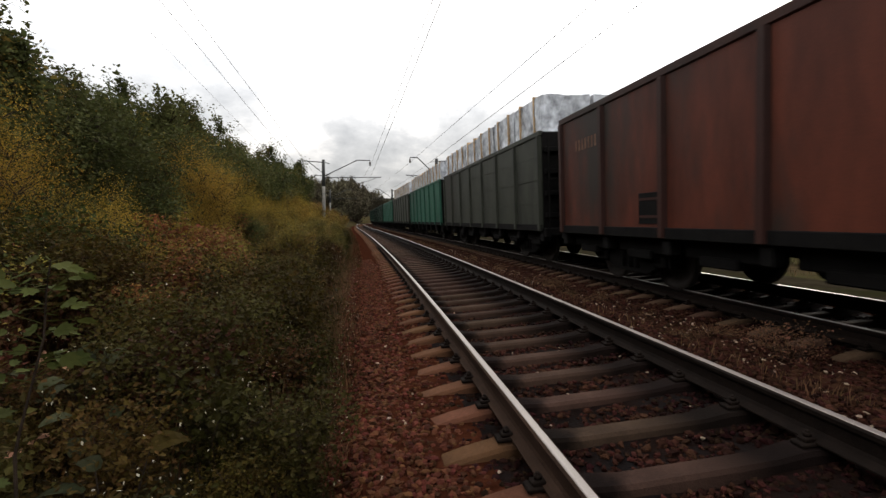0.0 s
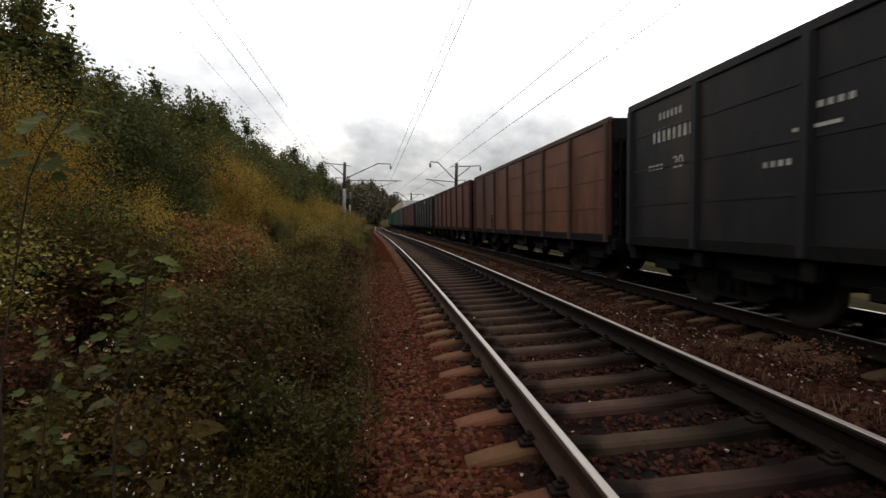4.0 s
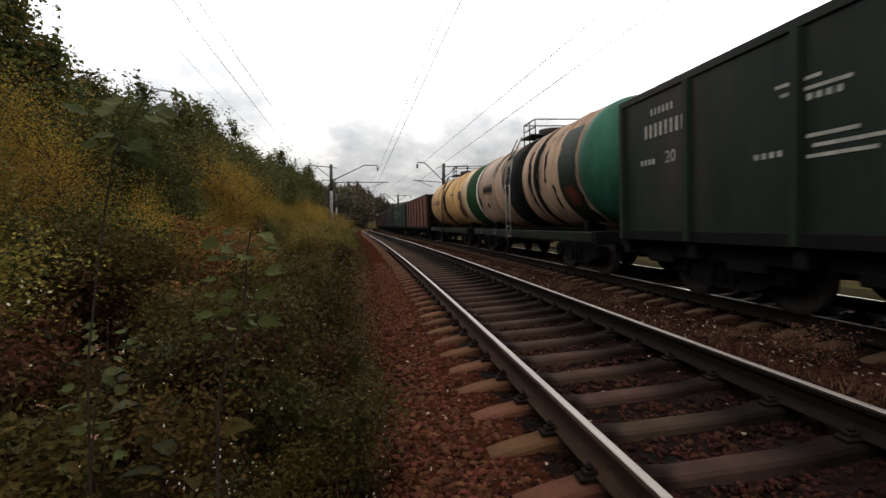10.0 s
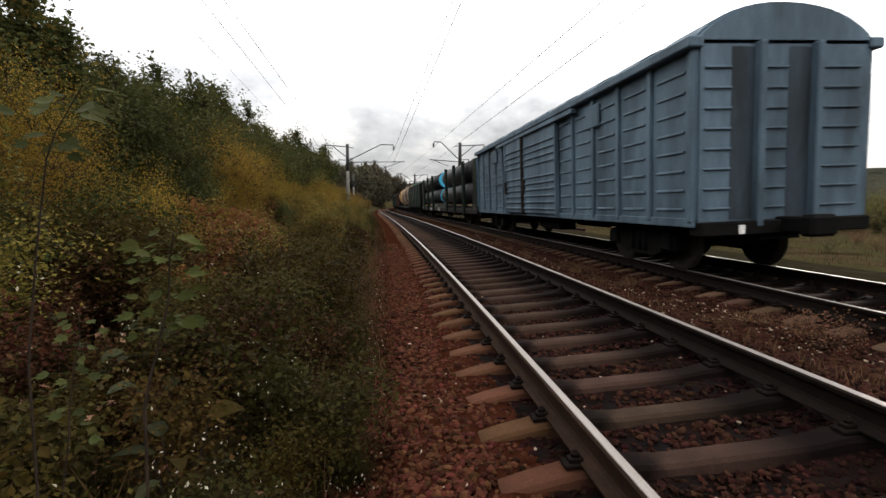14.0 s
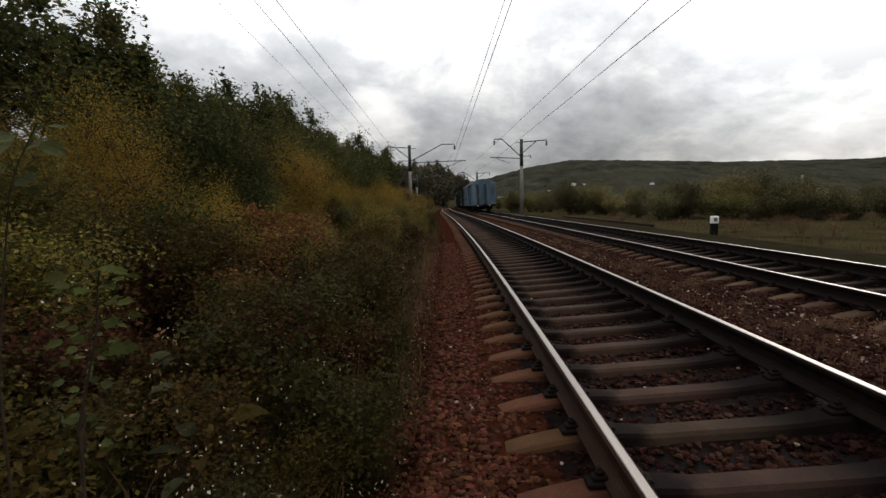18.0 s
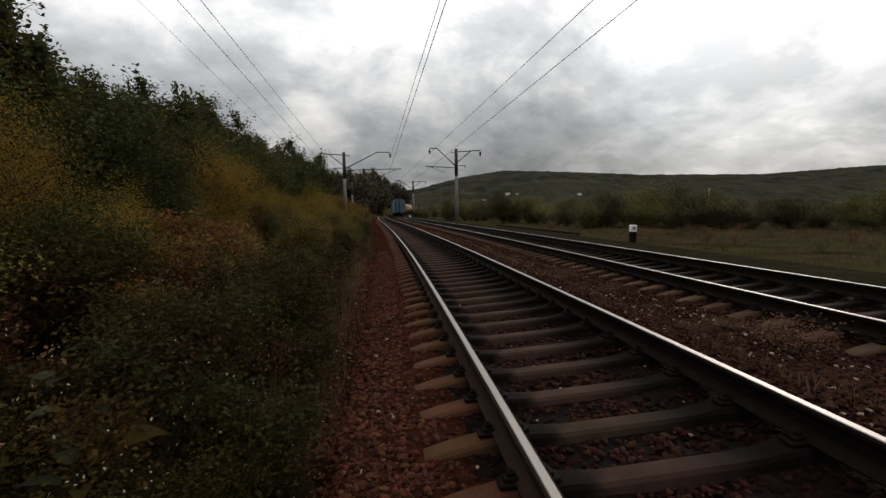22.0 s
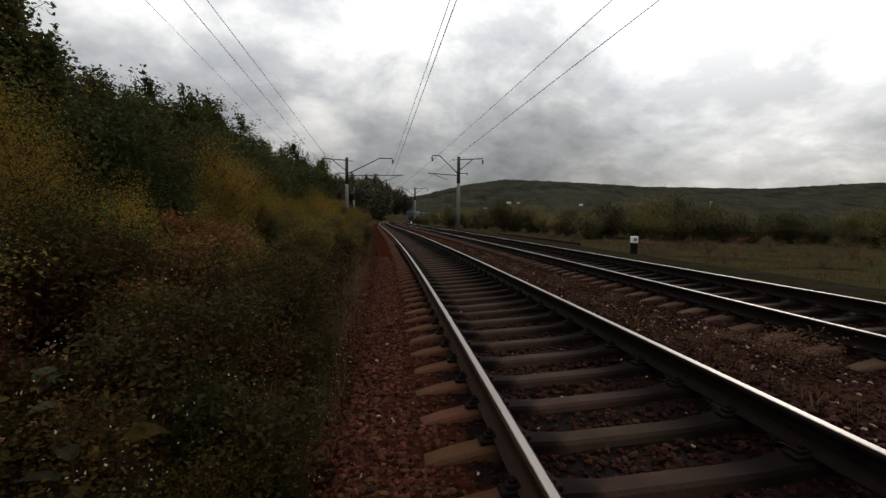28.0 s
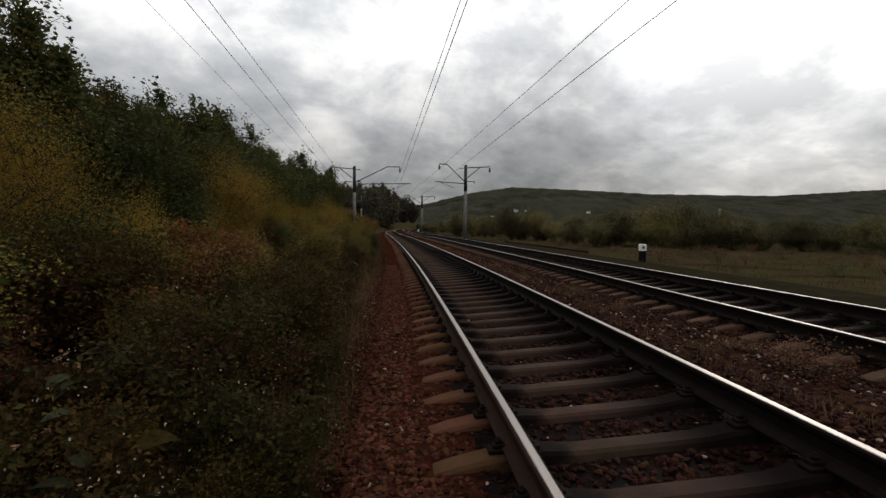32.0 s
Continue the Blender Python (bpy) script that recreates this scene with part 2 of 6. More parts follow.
M["stone"] = material("broken_granite", (0.056, 0.018, 0.01), 0.9, vary=0.4, scale=14, bump=0.5, island=0.6, hue=(0.03, 0.04))
M["brown_stone"] = material("dusty_brown_granite", (0.026, 0.0096, 0.006), 0.9, spec=0.05, vary=0.4, scale=14, bump=0.5, island=0.6, hue=(0.03, 0.03))
M["pale_stone"] = material("pale_stone", (0.27, 0.2, 0.15), 0.9, vary=0.3, scale=14, island=0.3)
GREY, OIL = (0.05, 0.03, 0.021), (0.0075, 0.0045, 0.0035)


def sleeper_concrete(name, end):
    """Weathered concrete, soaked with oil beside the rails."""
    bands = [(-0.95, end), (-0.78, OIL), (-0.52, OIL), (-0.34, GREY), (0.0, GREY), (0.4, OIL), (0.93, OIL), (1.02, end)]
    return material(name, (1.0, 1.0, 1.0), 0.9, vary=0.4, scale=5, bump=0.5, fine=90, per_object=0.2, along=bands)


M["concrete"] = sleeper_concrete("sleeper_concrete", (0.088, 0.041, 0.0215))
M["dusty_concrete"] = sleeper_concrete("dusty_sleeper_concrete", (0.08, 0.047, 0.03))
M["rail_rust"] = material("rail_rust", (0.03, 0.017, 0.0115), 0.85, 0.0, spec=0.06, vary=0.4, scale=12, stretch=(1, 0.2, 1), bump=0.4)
M["rail_top"] = material("polished_rail_top", (0.35, 0.31, 0.285), 0.5, 0.9, vary=0.2, scale=20, stretch=(4, 0.05, 1), bump=0.05, fine=120)
M["iron"] = material("dark_iron", (0.03, 0.026, 0.024), 0.75, 0.3, vary=0.4, scale=8)
M["black_iron"] = material("black_rusty_iron", (0.008, 0.0052, 0.004), 0.8, 0.0, vary=0.4, scale=12)
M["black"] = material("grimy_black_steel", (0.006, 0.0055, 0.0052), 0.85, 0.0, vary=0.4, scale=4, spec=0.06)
M["earth"] = material("grassy_earth", (0.036, 0.026, 0.0145), 0.95, vary=0.5, scale=0.9, bump=0.8, fine=18, stain=(0.034, 0.032, 0.0135), stain_at=0.5, spec=0.0)
M["dirt"] = material("dusty_brown_dirt", (0.03, 0.0145, 0.009), 0.95, vary=0.5, scale=4, bump=1.0, fine=40, stain=(0.018, 0.01, 0.007), stain_at=0.55, spec=0.0)
M["gravel"] = material("grey_cinder_path", (0.022, 0.018, 0.012), 0.95, vary=0.4, scale=3, bump=0.8, fine=40, stain=(0.014, 0.014, 0.006), stain_at=0.52, spec=0.0)
# hill colour is greyed and lightened to put distance haze in
M["hill"] = material("wooded_hill", (0.032, 0.0325, 0.0235), 0.95, vary=0.6, scale=0.02, bump=0, fine=0.12, stain=(0.037, 0.035, 0.025), stain_at=0.52, spec=0.0)
M["bark"] = material("grey_brown_bark", (0.03, 0.021, 0.015), 0.9, vary=0.4, scale=10, bump=0.6)


def leaf(name, colour, amount=0.4, t=0.3, gloss=0.03):
    return material(name, colour, 0.6, vary=0.25, scale=1.5, bump=0, island=amount * 0.55, translucent=t, spec=gloss, plants=0.32)


M["green"] = leaf("deep_green_leaves", (0.048, 0.056, 0.019), t=0.32)
M["mid"] = leaf("olive_green_leaves", (0.12, 0.095, 0.022))
M["yellow"] = leaf("yellowing_leaves", (0.235, 0.17, 0.027), 0.15, 0.45)
M["red"] = leaf("reddish_brown_leaves", (0.14, 0.065, 0.024), 0.6)
M["fresh"] = leaf("fresh_green_leaves", (0.032, 0.042, 0.012))
M["sapling"] = leaf("pale_green_sapling_leaves", (0.042, 0.05, 0.013))
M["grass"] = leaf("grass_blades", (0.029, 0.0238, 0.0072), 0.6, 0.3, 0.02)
M["dry"] = leaf("dry_grass", (0.12, 0.075, 0.036), 0.5, 0.3, 0.02)
# low weeds get darker leaf colours that carry the bank foot's shade
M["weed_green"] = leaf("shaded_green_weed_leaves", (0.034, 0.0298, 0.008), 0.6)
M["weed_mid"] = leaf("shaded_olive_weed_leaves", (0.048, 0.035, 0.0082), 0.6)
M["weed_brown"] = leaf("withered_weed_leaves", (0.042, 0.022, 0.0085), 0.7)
M["rust_weed"] = leaf("rust_brown_withered_leaves", (0.047, 0.027, 0.0095), 0.6)
M["dusty"] = leaf("dusty_grey_green_leaves", (0.038, 0.041, 0.019), 0.5, 0.2, 0.05)
M["fallen"] = leaf("tan_fallen_leaves", (0.27, 0.17, 0.09), 0.6)
M["chaff"] = leaf("pale_dry_scraps", (0.5, 0.45, 0.33), 0.5)
# leaf colour of the far wood is brightened for haze
M["far"] = leaf("far_foliage", (0.095, 0.086, 0.055), 0.5, 0.1, 0.02)
M["scrub"] = leaf("dull_scrub_leaves", (0.074, 0.068, 0.027), 0.5, 0.2, 0.03)
M["scrub_light"] = leaf("pale_scrub_leaves", (0.145, 0.132, 0.042), 0.4, 0.25, 0.03)
M["galv"] = material("weathered_mast_concrete", (0.2, 0.19, 0.17), 0.85, vary=0.3, scale=3)
M["arm"] = material("dark_bracket_steel", (0.05, 0.05, 0.05), 0.7, 0.4)
M["wire"] = material("copper_wire", (0.05, 0.04, 0.04), 0.6, 0.6, bump=0)
M["insul"] = material("brown_porcelain", (0.05, 0.03, 0.025), 0.3)
M["white"] = material("white_paint", (0.7, 0.69, 0.65), 0.7, vary=0.15, stain=(0.4, 0.38, 0.34))
M["faded_mark"] = material("faded_stencil_paint", (0.13, 0.075, 0.055), 0.8, vary=0.4, scale=5)
M["bright_mark"] = material("fresh_stencil_white", (0.42, 0.41, 0.36), 0.8, vary=0.25, scale=5)
M["mark"] = material("stencil_white", (0.26, 0.25, 0.22), 0.8, vary=0.3, scale=5)


def paint(name, c, stain=(0.02, 0.015, 0.012), at=0.6, rough=0.6):
    return material(name, c, rough, 0.0, vary=0.5, scale=1.6, stretch=(1, 1, 0.3), bump=0.15, stain=stain, stain_at=at, spec=0.13)


PAINT = {
    "red": paint("oxide_red_paint", (0.07, 0.0175, 0.0095), at=0.56),
    "red2": paint("faded_brown_red_paint", (0.064, 0.019, 0.01), at=0.57),
    "red3": paint("brick_red_paint", (0.105, 0.034, 0.018)),
    "brown": paint("rusty_brown_paint", (0.085, 0.034, 0.017), stain=(0.035, 0.012, 0.008), at=0.52),
    "black": paint("charcoal_paint", (0.0095, 0.0085, 0.009)),
    "green": paint("bottle_green_paint", (0.008, 0.02, 0.012)),
    "dkgreen": paint("dark_green_paint", (0.0062, 0.0125, 0.0075)),
    "sill": paint("grimy_dark_green_paint", (0.0045, 0.0075, 0.005)),
    "teal": paint("teal_green_paint", (0.016, 0.07, 0.045)),
    "greygreen": paint("grey_green_paint", (0.03, 0.032, 0.024)),
    "bluegrey": paint("blue_grey_paint", (0.08, 0.118, 0.151), stain=(0.05, 0.06, 0.066), at=0.66),
    "bluegrey_dark": paint("dark_blue_grey_paint", (0.042, 0.06, 0.076), stain=(0.02, 0.025, 0.03), at=0.48),
    "blue": paint("dark_blue_paint", (0.03, 0.07, 0.1)),
    "yellow": paint("ochre_yellow_paint", (0.46, 0.27, 0.105), stain=(0.22, 0.12, 0.05), at=0.64),
    "beige": paint("dirty_beige_paint", (0.31, 0.21, 0.145), stain=(0.12, 0.075, 0.05), at=0.6),
    "primer": paint("pale_primer_paint", (0.4, 0.29, 0.18), stain=(0.2, 0.13, 0.08), at=0.64),
    "leaf": paint("leaf_green_paint", (0.014, 0.043, 0.016)),
    "pipe": material("black_pipe_coating", (0.0085, 0.0085, 0.011), 0.55, spec=0.25, vary=0.3, scale=2, stretch=(1, 0.2, 1), bump=0.05),
    "cap": material("sky_blue_plastic_cap", (0.05, 0.33, 0.5), 0.5, vary=0.2, scale=3),
    "foil": material("crumpled_silver_wrap", (0.42, 0.44, 0.47), 0.3, 0.35, vary=0.7, scale=3, bump=1.0, fine=7),
    "timber": material("sawn_timber", (0.42, 0.3, 0.18), 0.8),
}


# on reddish wagons, posts and top edges are darker than the panels
POST = {"red": paint("dark_red_post_paint", (0.03, 0.011, 0.008)), "red2": paint("dark_brown_post_paint", (0.032, 0.013, 0.009)), "red3": paint("dark_brick_post_paint", (0.034, 0.014, 0.01)), "brown": paint("dark_tan_post_paint", (0.04, 0.02, 0.012))}


# ---- mesh helpers ----
def box(bm, x0, x1, y0, y1, z0, z1, bevel=0.0):
    v = [bm.verts.new((x, y, z)) for z in (z0, z1) for y in (y0, y1) for x in (x0, x1)]
    fs = [bm.faces.new([v[i] for i in q]) for q in ((0, 2, 3, 1), (4, 5, 7, 6), (0, 1, 5, 4), (2, 6, 7, 3), (0, 4, 6, 2), (1, 3, 7, 5))]
    if bevel:
        es = {e for f in fs for e in f.edges}
        bmesh.ops.bevel(bm, geom=list(es), offset=bevel, segments=1, affect="EDGES")
    return bm


def tube(bm, a, b, r0, r1=None, n=8, cap=True):
    a, b = Vector(a), Vector(b)
    r1 = r0 if r1 is None else r1
    q = (b - a).to_track_quat("Z", "Y")
    rings = []
    for p, r in ((a, r0), (b, r1)):
        rings.append([bm.verts.new(p + q @ Vector((r * math.cos(2 * math.pi * k / n), r * math.sin(2 * math.pi * k / n), 0))) for k in range(n)])
    for k in range(n):
        f = bm.faces.new((rings[0][k], rings[0][(k + 1) % n], rings[1][(k + 1) % n], rings[1][k]))
        f.smooth = n > 5
    if cap:
        bm.faces.new(rings[0][::-1]); bm.faces.new(rings[1])
    return bm


def lathe(bm, prof, axis="y", n=40, cx=0.0, cz=0.0):
    """Turns a profile of (along, radius) round the y axis (or the x axis)."""
    rings = []
    for y, r in prof:
        ring = []
        for k in range(n):
            a = 2 * math.pi * k / n
            c, s = r * math.cos(a), r * math.sin(a)
            ring.append(bm.verts.new((cx + c, y, cz + s) if axis == "y" else (y, cx + c, cz + s)))
        rings.append(ring)
    for i in range(len(rings) - 1):
        for k in range(n):
            f = bm.faces.new((rings[i][k], rings[i][(k + 1) % n], rings[i + 1][(k + 1) % n], rings[i + 1][k]))
            f.smooth = True
    bm.faces.new(rings[0]); bm.faces.new(rings[-1][::-1])
    return bm


def sweep(bm, prof, path):
    """Sweeps a closed (x, z) profile along points; the ends are closed."""
    rings = []
    for i, p in enumerate(path):
        a, b = path[max(i - 1, 0)], path[min(i + 1, len(path) - 1)]
        t = (Vector(b) - Vector(a)).normalized()
        side = Vector((t.y, -t.x, 0)).normalized()
        rings.append([bm.verts.new(Vector(p) + side * x + Vector((0, 0, z))) for x, z in prof])
    n = len(prof)
    for i in range(len(rings) - 1):
        for k in range(n):
            bm.faces.new((rings[i][k], rings[i][(k + 1) % n], rings[i + 1][(k + 1) % n], rings[i + 1][k]))
    bm.faces.new(rings[0][::-1]); bm.faces.new(rings[-1])
    return bm


CACHE = {}


def mesh(name, bm, mats, key=None):
    me = bpy.data.meshes.new(name)
    bmesh.ops.recalc_face_normals(bm, faces=bm.faces[:])
    bm.to_mesh(me)
    bm.free()
    for m in mats if isinstance(mats, (list, tuple)) else [mats]:
        me.materials.append(m)
    if key:
        CACHE[key] = me
    return me


def part(name, bm, mat, parent, label="", at=None):
    """Links a bmesh (or a finished mesh) as one object under a thing or a part."""
    me = bm if isinstance(bm, bpy.types.Mesh) else mesh(name, bm, mat)
    ob = new(name, me)
    ob.parent = parent
    if at is not None:
        ob.matrix_basis = at
    if label:
        ob["label"] = label
    return ob


def raw(name, verts, faces, mat):
    me = bpy.data.meshes.new(name)
    me.from_pydata(verts, [], faces)
    for m in mat if isinstance(mat, (list, tuple)) else [mat]:
        me.materials.append(m)
    return me


def thing(name, label, category, group="", kind=""):
    return tagged(new(name), label, category, group, kind)


B = bmesh.new


# ---- ground ----
def axis_steps(*spans):
    out = []
    for a, b, n in spans:
        out += list(np.linspace(a, b, n, endpoint=False))
    return out


def build_ground():
    xs = axis_steps((-3500, -300, 8), (-300, -40, 12), (-40, -12, 20), (-12, 14, 90), (14, 60, 34), (60, 400, 16), (400, 3500, 10)) + [3500]
    ys = axis_steps((-600, -40, 10), (-40, -4, 14), (-4, 40, 110), (40, 220, 80), (220, 600, 12), (600, 4600, 12)) + [4600]
    verts = [(x + bend(y), y, ground_z(x + bend(y), y)) for y in ys for x in xs]
    nx = len(xs)
    faces = [(j * nx + i, j * nx + i + 1, (j + 1) * nx + i + 1, (j + 1) * nx + i) for j in range(len(ys) - 1) for i in range(nx - 1)]
    me = raw("ground", verts, faces, M["earth"])
    me.polygons.foreach_set("use_smooth", [True] * len(me.polygons))
    tagged(new("ground", me), "grassy brown earth beside the railway", "ground", kind="structure")
    # trodden dirt between the two tracks
    verts, faces, ys, us = [], [], list(np.arange(-10, 60, 0.25)) + list(np.arange(60, 150, 2.0)), np.linspace(2.2, 3.75, 9)
    for y in ys:
        for u in us:
            w = 0.035 * noise.noise(Vector((u * 3, y * 3, 2))) + 0.02 * noise.noise(Vector((u * 11, y * 11, 6)))
            verts.append((u + bend(y), y, -0.385 - 0.12 * (abs(u - 2.97) / 0.78) ** 4 + w))
    for a in range(len(ys) - 1):
        for b in range(8):
            faces.append((a * 9 + b, a * 9 + b + 1, a * 9 + b + 10, a * 9 + b + 9))
    tagged(new("ground_strip", raw("ground_strip", verts, faces, M["dirt"])), "dusty brown dirt between the two tracks", "ground", kind="structure")
    # cinder path beside the far track
    prof = [(-1.6, -0.3), (1.6, -0.3), (1.6, 0.02), (0, 0.06), (-1.6, 0.02)]
    path = [(AX2 + 4.0 + bend(y), y, -0.53) for y in range(-40, 200, 2)]
    tagged(new("pavement", mesh("pavement", sweep(B(), prof, path), M["gravel"])), "grey cinder service path beside the track", "path", kind="structure")


def cross_level(cant, u):
    """Rise of a canted bed at u from its axis; the shoulders stay level."""
    return cant * np.clip(u, -1.3, 1.5)


def build_bed(axis, rail_z, left, right, name, cant):
    """Ballast bed with a rough top and sloping shoulders."""
    ys = list(np.arange(-30, 40, 0.16)) + list(np.arange(40, 230, 1.0))
    prof = [(-left - 0.35, -0.5), (-left, -0.42), (-1.75, -0.315), (-1.35, -0.275), (-1.0, -0.265), (-0.5, -0.285), (0, -0.29), (0.5, -0.285), (1.0, -0.265),
            (1.35, -0.275), (1.75, -0.315), (right, -0.42), (right + 0.35, -0.5)]
    verts, n = [], len(prof)
    for y in ys:
        for x, z in prof:
            w = 0.028 * noise.noise(Vector((x * 5, y * 5, 1))) + 0.02 * noise.noise(Vector((x * 14, y * 14, 4)))
            verts.append((axis + x + bend(y) + 0.05 * noise.noise(Vector((x, y * 2, 9))), y, rail_z + z + w + float(cross_level(cant, x))))
    faces = [(j * n + i, j * n + i + 1, (j + 1) * n + i + 1, (j + 1) * n + i) for j in range(len(ys) - 1) for i in range(n - 1)]
    me = raw(name, verts, faces, [M["ballast"], M["oily"], M["brown_bed"]])
    for p in me.polygons:
        u = p.index % (n - 1)
        p.material_index = 1 if 3 < u < 8 else 2 if axis > 2 or u > 7 else 0
    tagged(new(name, me), "red-brown crushed granite ballast under the track", "ballast", kind="structure")


SLEEPER_END = 1.3


def sleeper_mesh(outer):
    """Concrete sleeper: raised rail seats, sunken waist, sloped ends."""
    bm = B()
    sec = [(-SLEEPER_END, -0.272, 0.085), (-1.15, -0.24, 0.09), (-0.92, -0.206, 0.092), (-0.62, -0.2, 0.09), (-0.42, -0.222, 0.08), (0.3, -0.224, 0.079), (0.46, -0.22, 0.082),
           (0.62, -0.2, 0.09), (0.92, -0.206, 0.092), (1.15, -0.24, 0.09), (SLEEPER_END, -0.272, 0.085)]
    rings = []
    for x, z, w in sec:
        rings.append([bm.verts.new((x, -w - 0.03, -0.42)), bm.verts.new((x, -w, z - 0.02)), bm.verts.new((x, -w + 0.02, z)),
                      bm.verts.new((x, w - 0.02, z)), bm.verts.new((x, w, z - 0.02)), bm.verts.new((x, w + 0.03, -0.42))])
    for a, b in zip(rings, rings[1:]):
        for k in range(5):
            bm.faces.new((a[k], a[k + 1], b[k + 1], b[k]))
    bm.faces.new(rings[0][::-1]); bm.faces.new(rings[-1])
    return mesh("sleeper", bm, M[outer])


def clip_mesh():
    """Rail clip with its bolt and nut."""
    bm = B()
    box(bm, -0.05, 0.05, -0.045, 0.045, -0.2, -0.175, 0.006)
    box(bm, -0.055, 0.02, -0.03, 0.03, -0.175, -0.15, 0.006)
    tube(bm, (-0.02, 0, -0.16), (-0.02, 0, -0.115), 0.012, n=6)
    tube(bm, (-0.02, 0, -0.15), (-0.02, 0, -0.128), 0.022, n=6)
    return mesh("rail_clip", bm, M["black_iron"])


RAIL = [(-0.075, -0.18), (0.075, -0.18), (0.075, -0.17), (0.02, -0.15), (0.009, -0.13), (0.009, -0.06), (0.034, -0.038), (0.037, -0.012), (0.028, -0.002),
        (-0.028, -0.002), (-0.037, -0.012), (-0.034, -0.038), (-0.009, -0.06), (-0.009, -0.13), (-0.02, -0.15), (-0.075, -0.17)]


def build_track(axis, z, label, first, outer, cant):
    root = thing("railway_track", label, "railway track", "railway tracks")
    root.location = (0, 0, z)
    ys = list(np.arange(-60, 60, 1.5)) + list(np.arange(60, 260, 4.0))
    for side in (-1, 1):
        path = [(axis + side * AX1 * math.cos(cant) + bend(y), y, side * AX1 * math.sin(cant)) for y in ys]
        lean = [(x - z_ * cant, z_ + x * cant) for x, z_ in RAIL]
        me = mesh("rail", sweep(B(), lean, path), [M["rail_rust"], M["black_iron"]])
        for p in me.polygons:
            # the inner faces are black; on the far track every face is
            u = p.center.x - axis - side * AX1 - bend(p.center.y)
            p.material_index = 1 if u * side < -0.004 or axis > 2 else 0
        r = part("rail", me, None, root, "rust-brown steel rail with black inner faces")
        top = [(x, z_ + x * cant) for x, z_ in ((-0.023, -0.001), (0.023, -0.001), (0.02, 0.0022), (-0.02, 0.0022))]
        part("running_surface", sweep(B(), top, path), M["rail_top"], r, "bright worn running surface")
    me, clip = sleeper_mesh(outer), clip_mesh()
    rest = B()
    for k in range(-40, 420):
        y = first + PITCH * k
        m = pose(axis + bend(y), y, 0.008 * noise.noise(Vector((y, axis, 0))), 0, -math.degrees(cant), heading(y) + 0.7 * noise.noise(Vector((y * 3, axis, 5))))
        if k < 190:
            sl = part("sleeper", me, None, root, at=m)
            if k < 40:
                for x in (-AX1 - 0.11, -AX1 + 0.11, AX1 - 0.11, AX1 + 0.11):
                    flip = 180 if (x > 0) == (abs(x) < AX1) else 0
                    part("rail_clip", clip, None, sl, at=pose(x, 0, 0, 0, 0, flip))
        else:
            rest.from_mesh(me)
            rest.verts.ensure_lookup_table()
            bmesh.ops.transform(rest, matrix=m, verts=rest.verts[-66:])
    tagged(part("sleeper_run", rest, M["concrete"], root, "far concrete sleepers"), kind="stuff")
    return root


def scatter_stones(name, spots, mat, label, seed):
    """Many small broken stones as one mesh; spots: x, y, z, size."""
    rng = np.random.default_rng(seed)
    bm = B()
    bmesh.ops.create_icosphere(bm, subdivisions=1, radius=1.0)
    base = np.array([v.co[:] for v in bm.verts])
    tri = np.array([[v.index for v in f.verts] for f in bm.faces])
    bm.free()
    spots = np.asarray(spots)
    n, k = len(spots), len(base)
    # chunkier, flat-faced shapes
    shape = base[None] * (1 + rng.uniform(-0.38, 0.3, (n, k, 1)))
    shape *= rng.uniform(0.55, 1.1, (n, 1, 3))
    a = rng.uniform(0, 2 * np.pi, (n, 1))
    c, s = np.cos(a), np.sin(a)
    x, y, z = shape[..., 0], shape[..., 1], shape[..., 2] * 0.75
    b = rng.uniform(-0.5, 0.5, (n, 1))
    y, z = y * np.cos(b) - z * np.sin(b), y * np.sin(b) + z * np.cos(b)
    pts = np.stack([x * c - y * s, x * s + y * c, z], -1) * spots[:, None, 3:4] + spots[:, None, :3]
    faces = (tri[None] + (np.arange(n) * k)[:, None, None]).reshape(-1, 3)
    return tagged(new(name, raw(name, pts.reshape(-1, 3).tolist(), faces.tolist(), mat)), label, "gravel", kind="stuff")


def bed_height(axis, rail_z, left, right, x):
    u = x - axis
    return rail_z + cross_level(CANT2 if axis > 2 else CANT1, u) + np.interp(u, [-left - 0.35, -left, -1.75, -1.3, 0, 1.3, 1.75, right, right + 0.35], [-0.5, -0.42, -0.315, -0.27, -0.29, -0.27, -0.315, -0.42, -0.5])


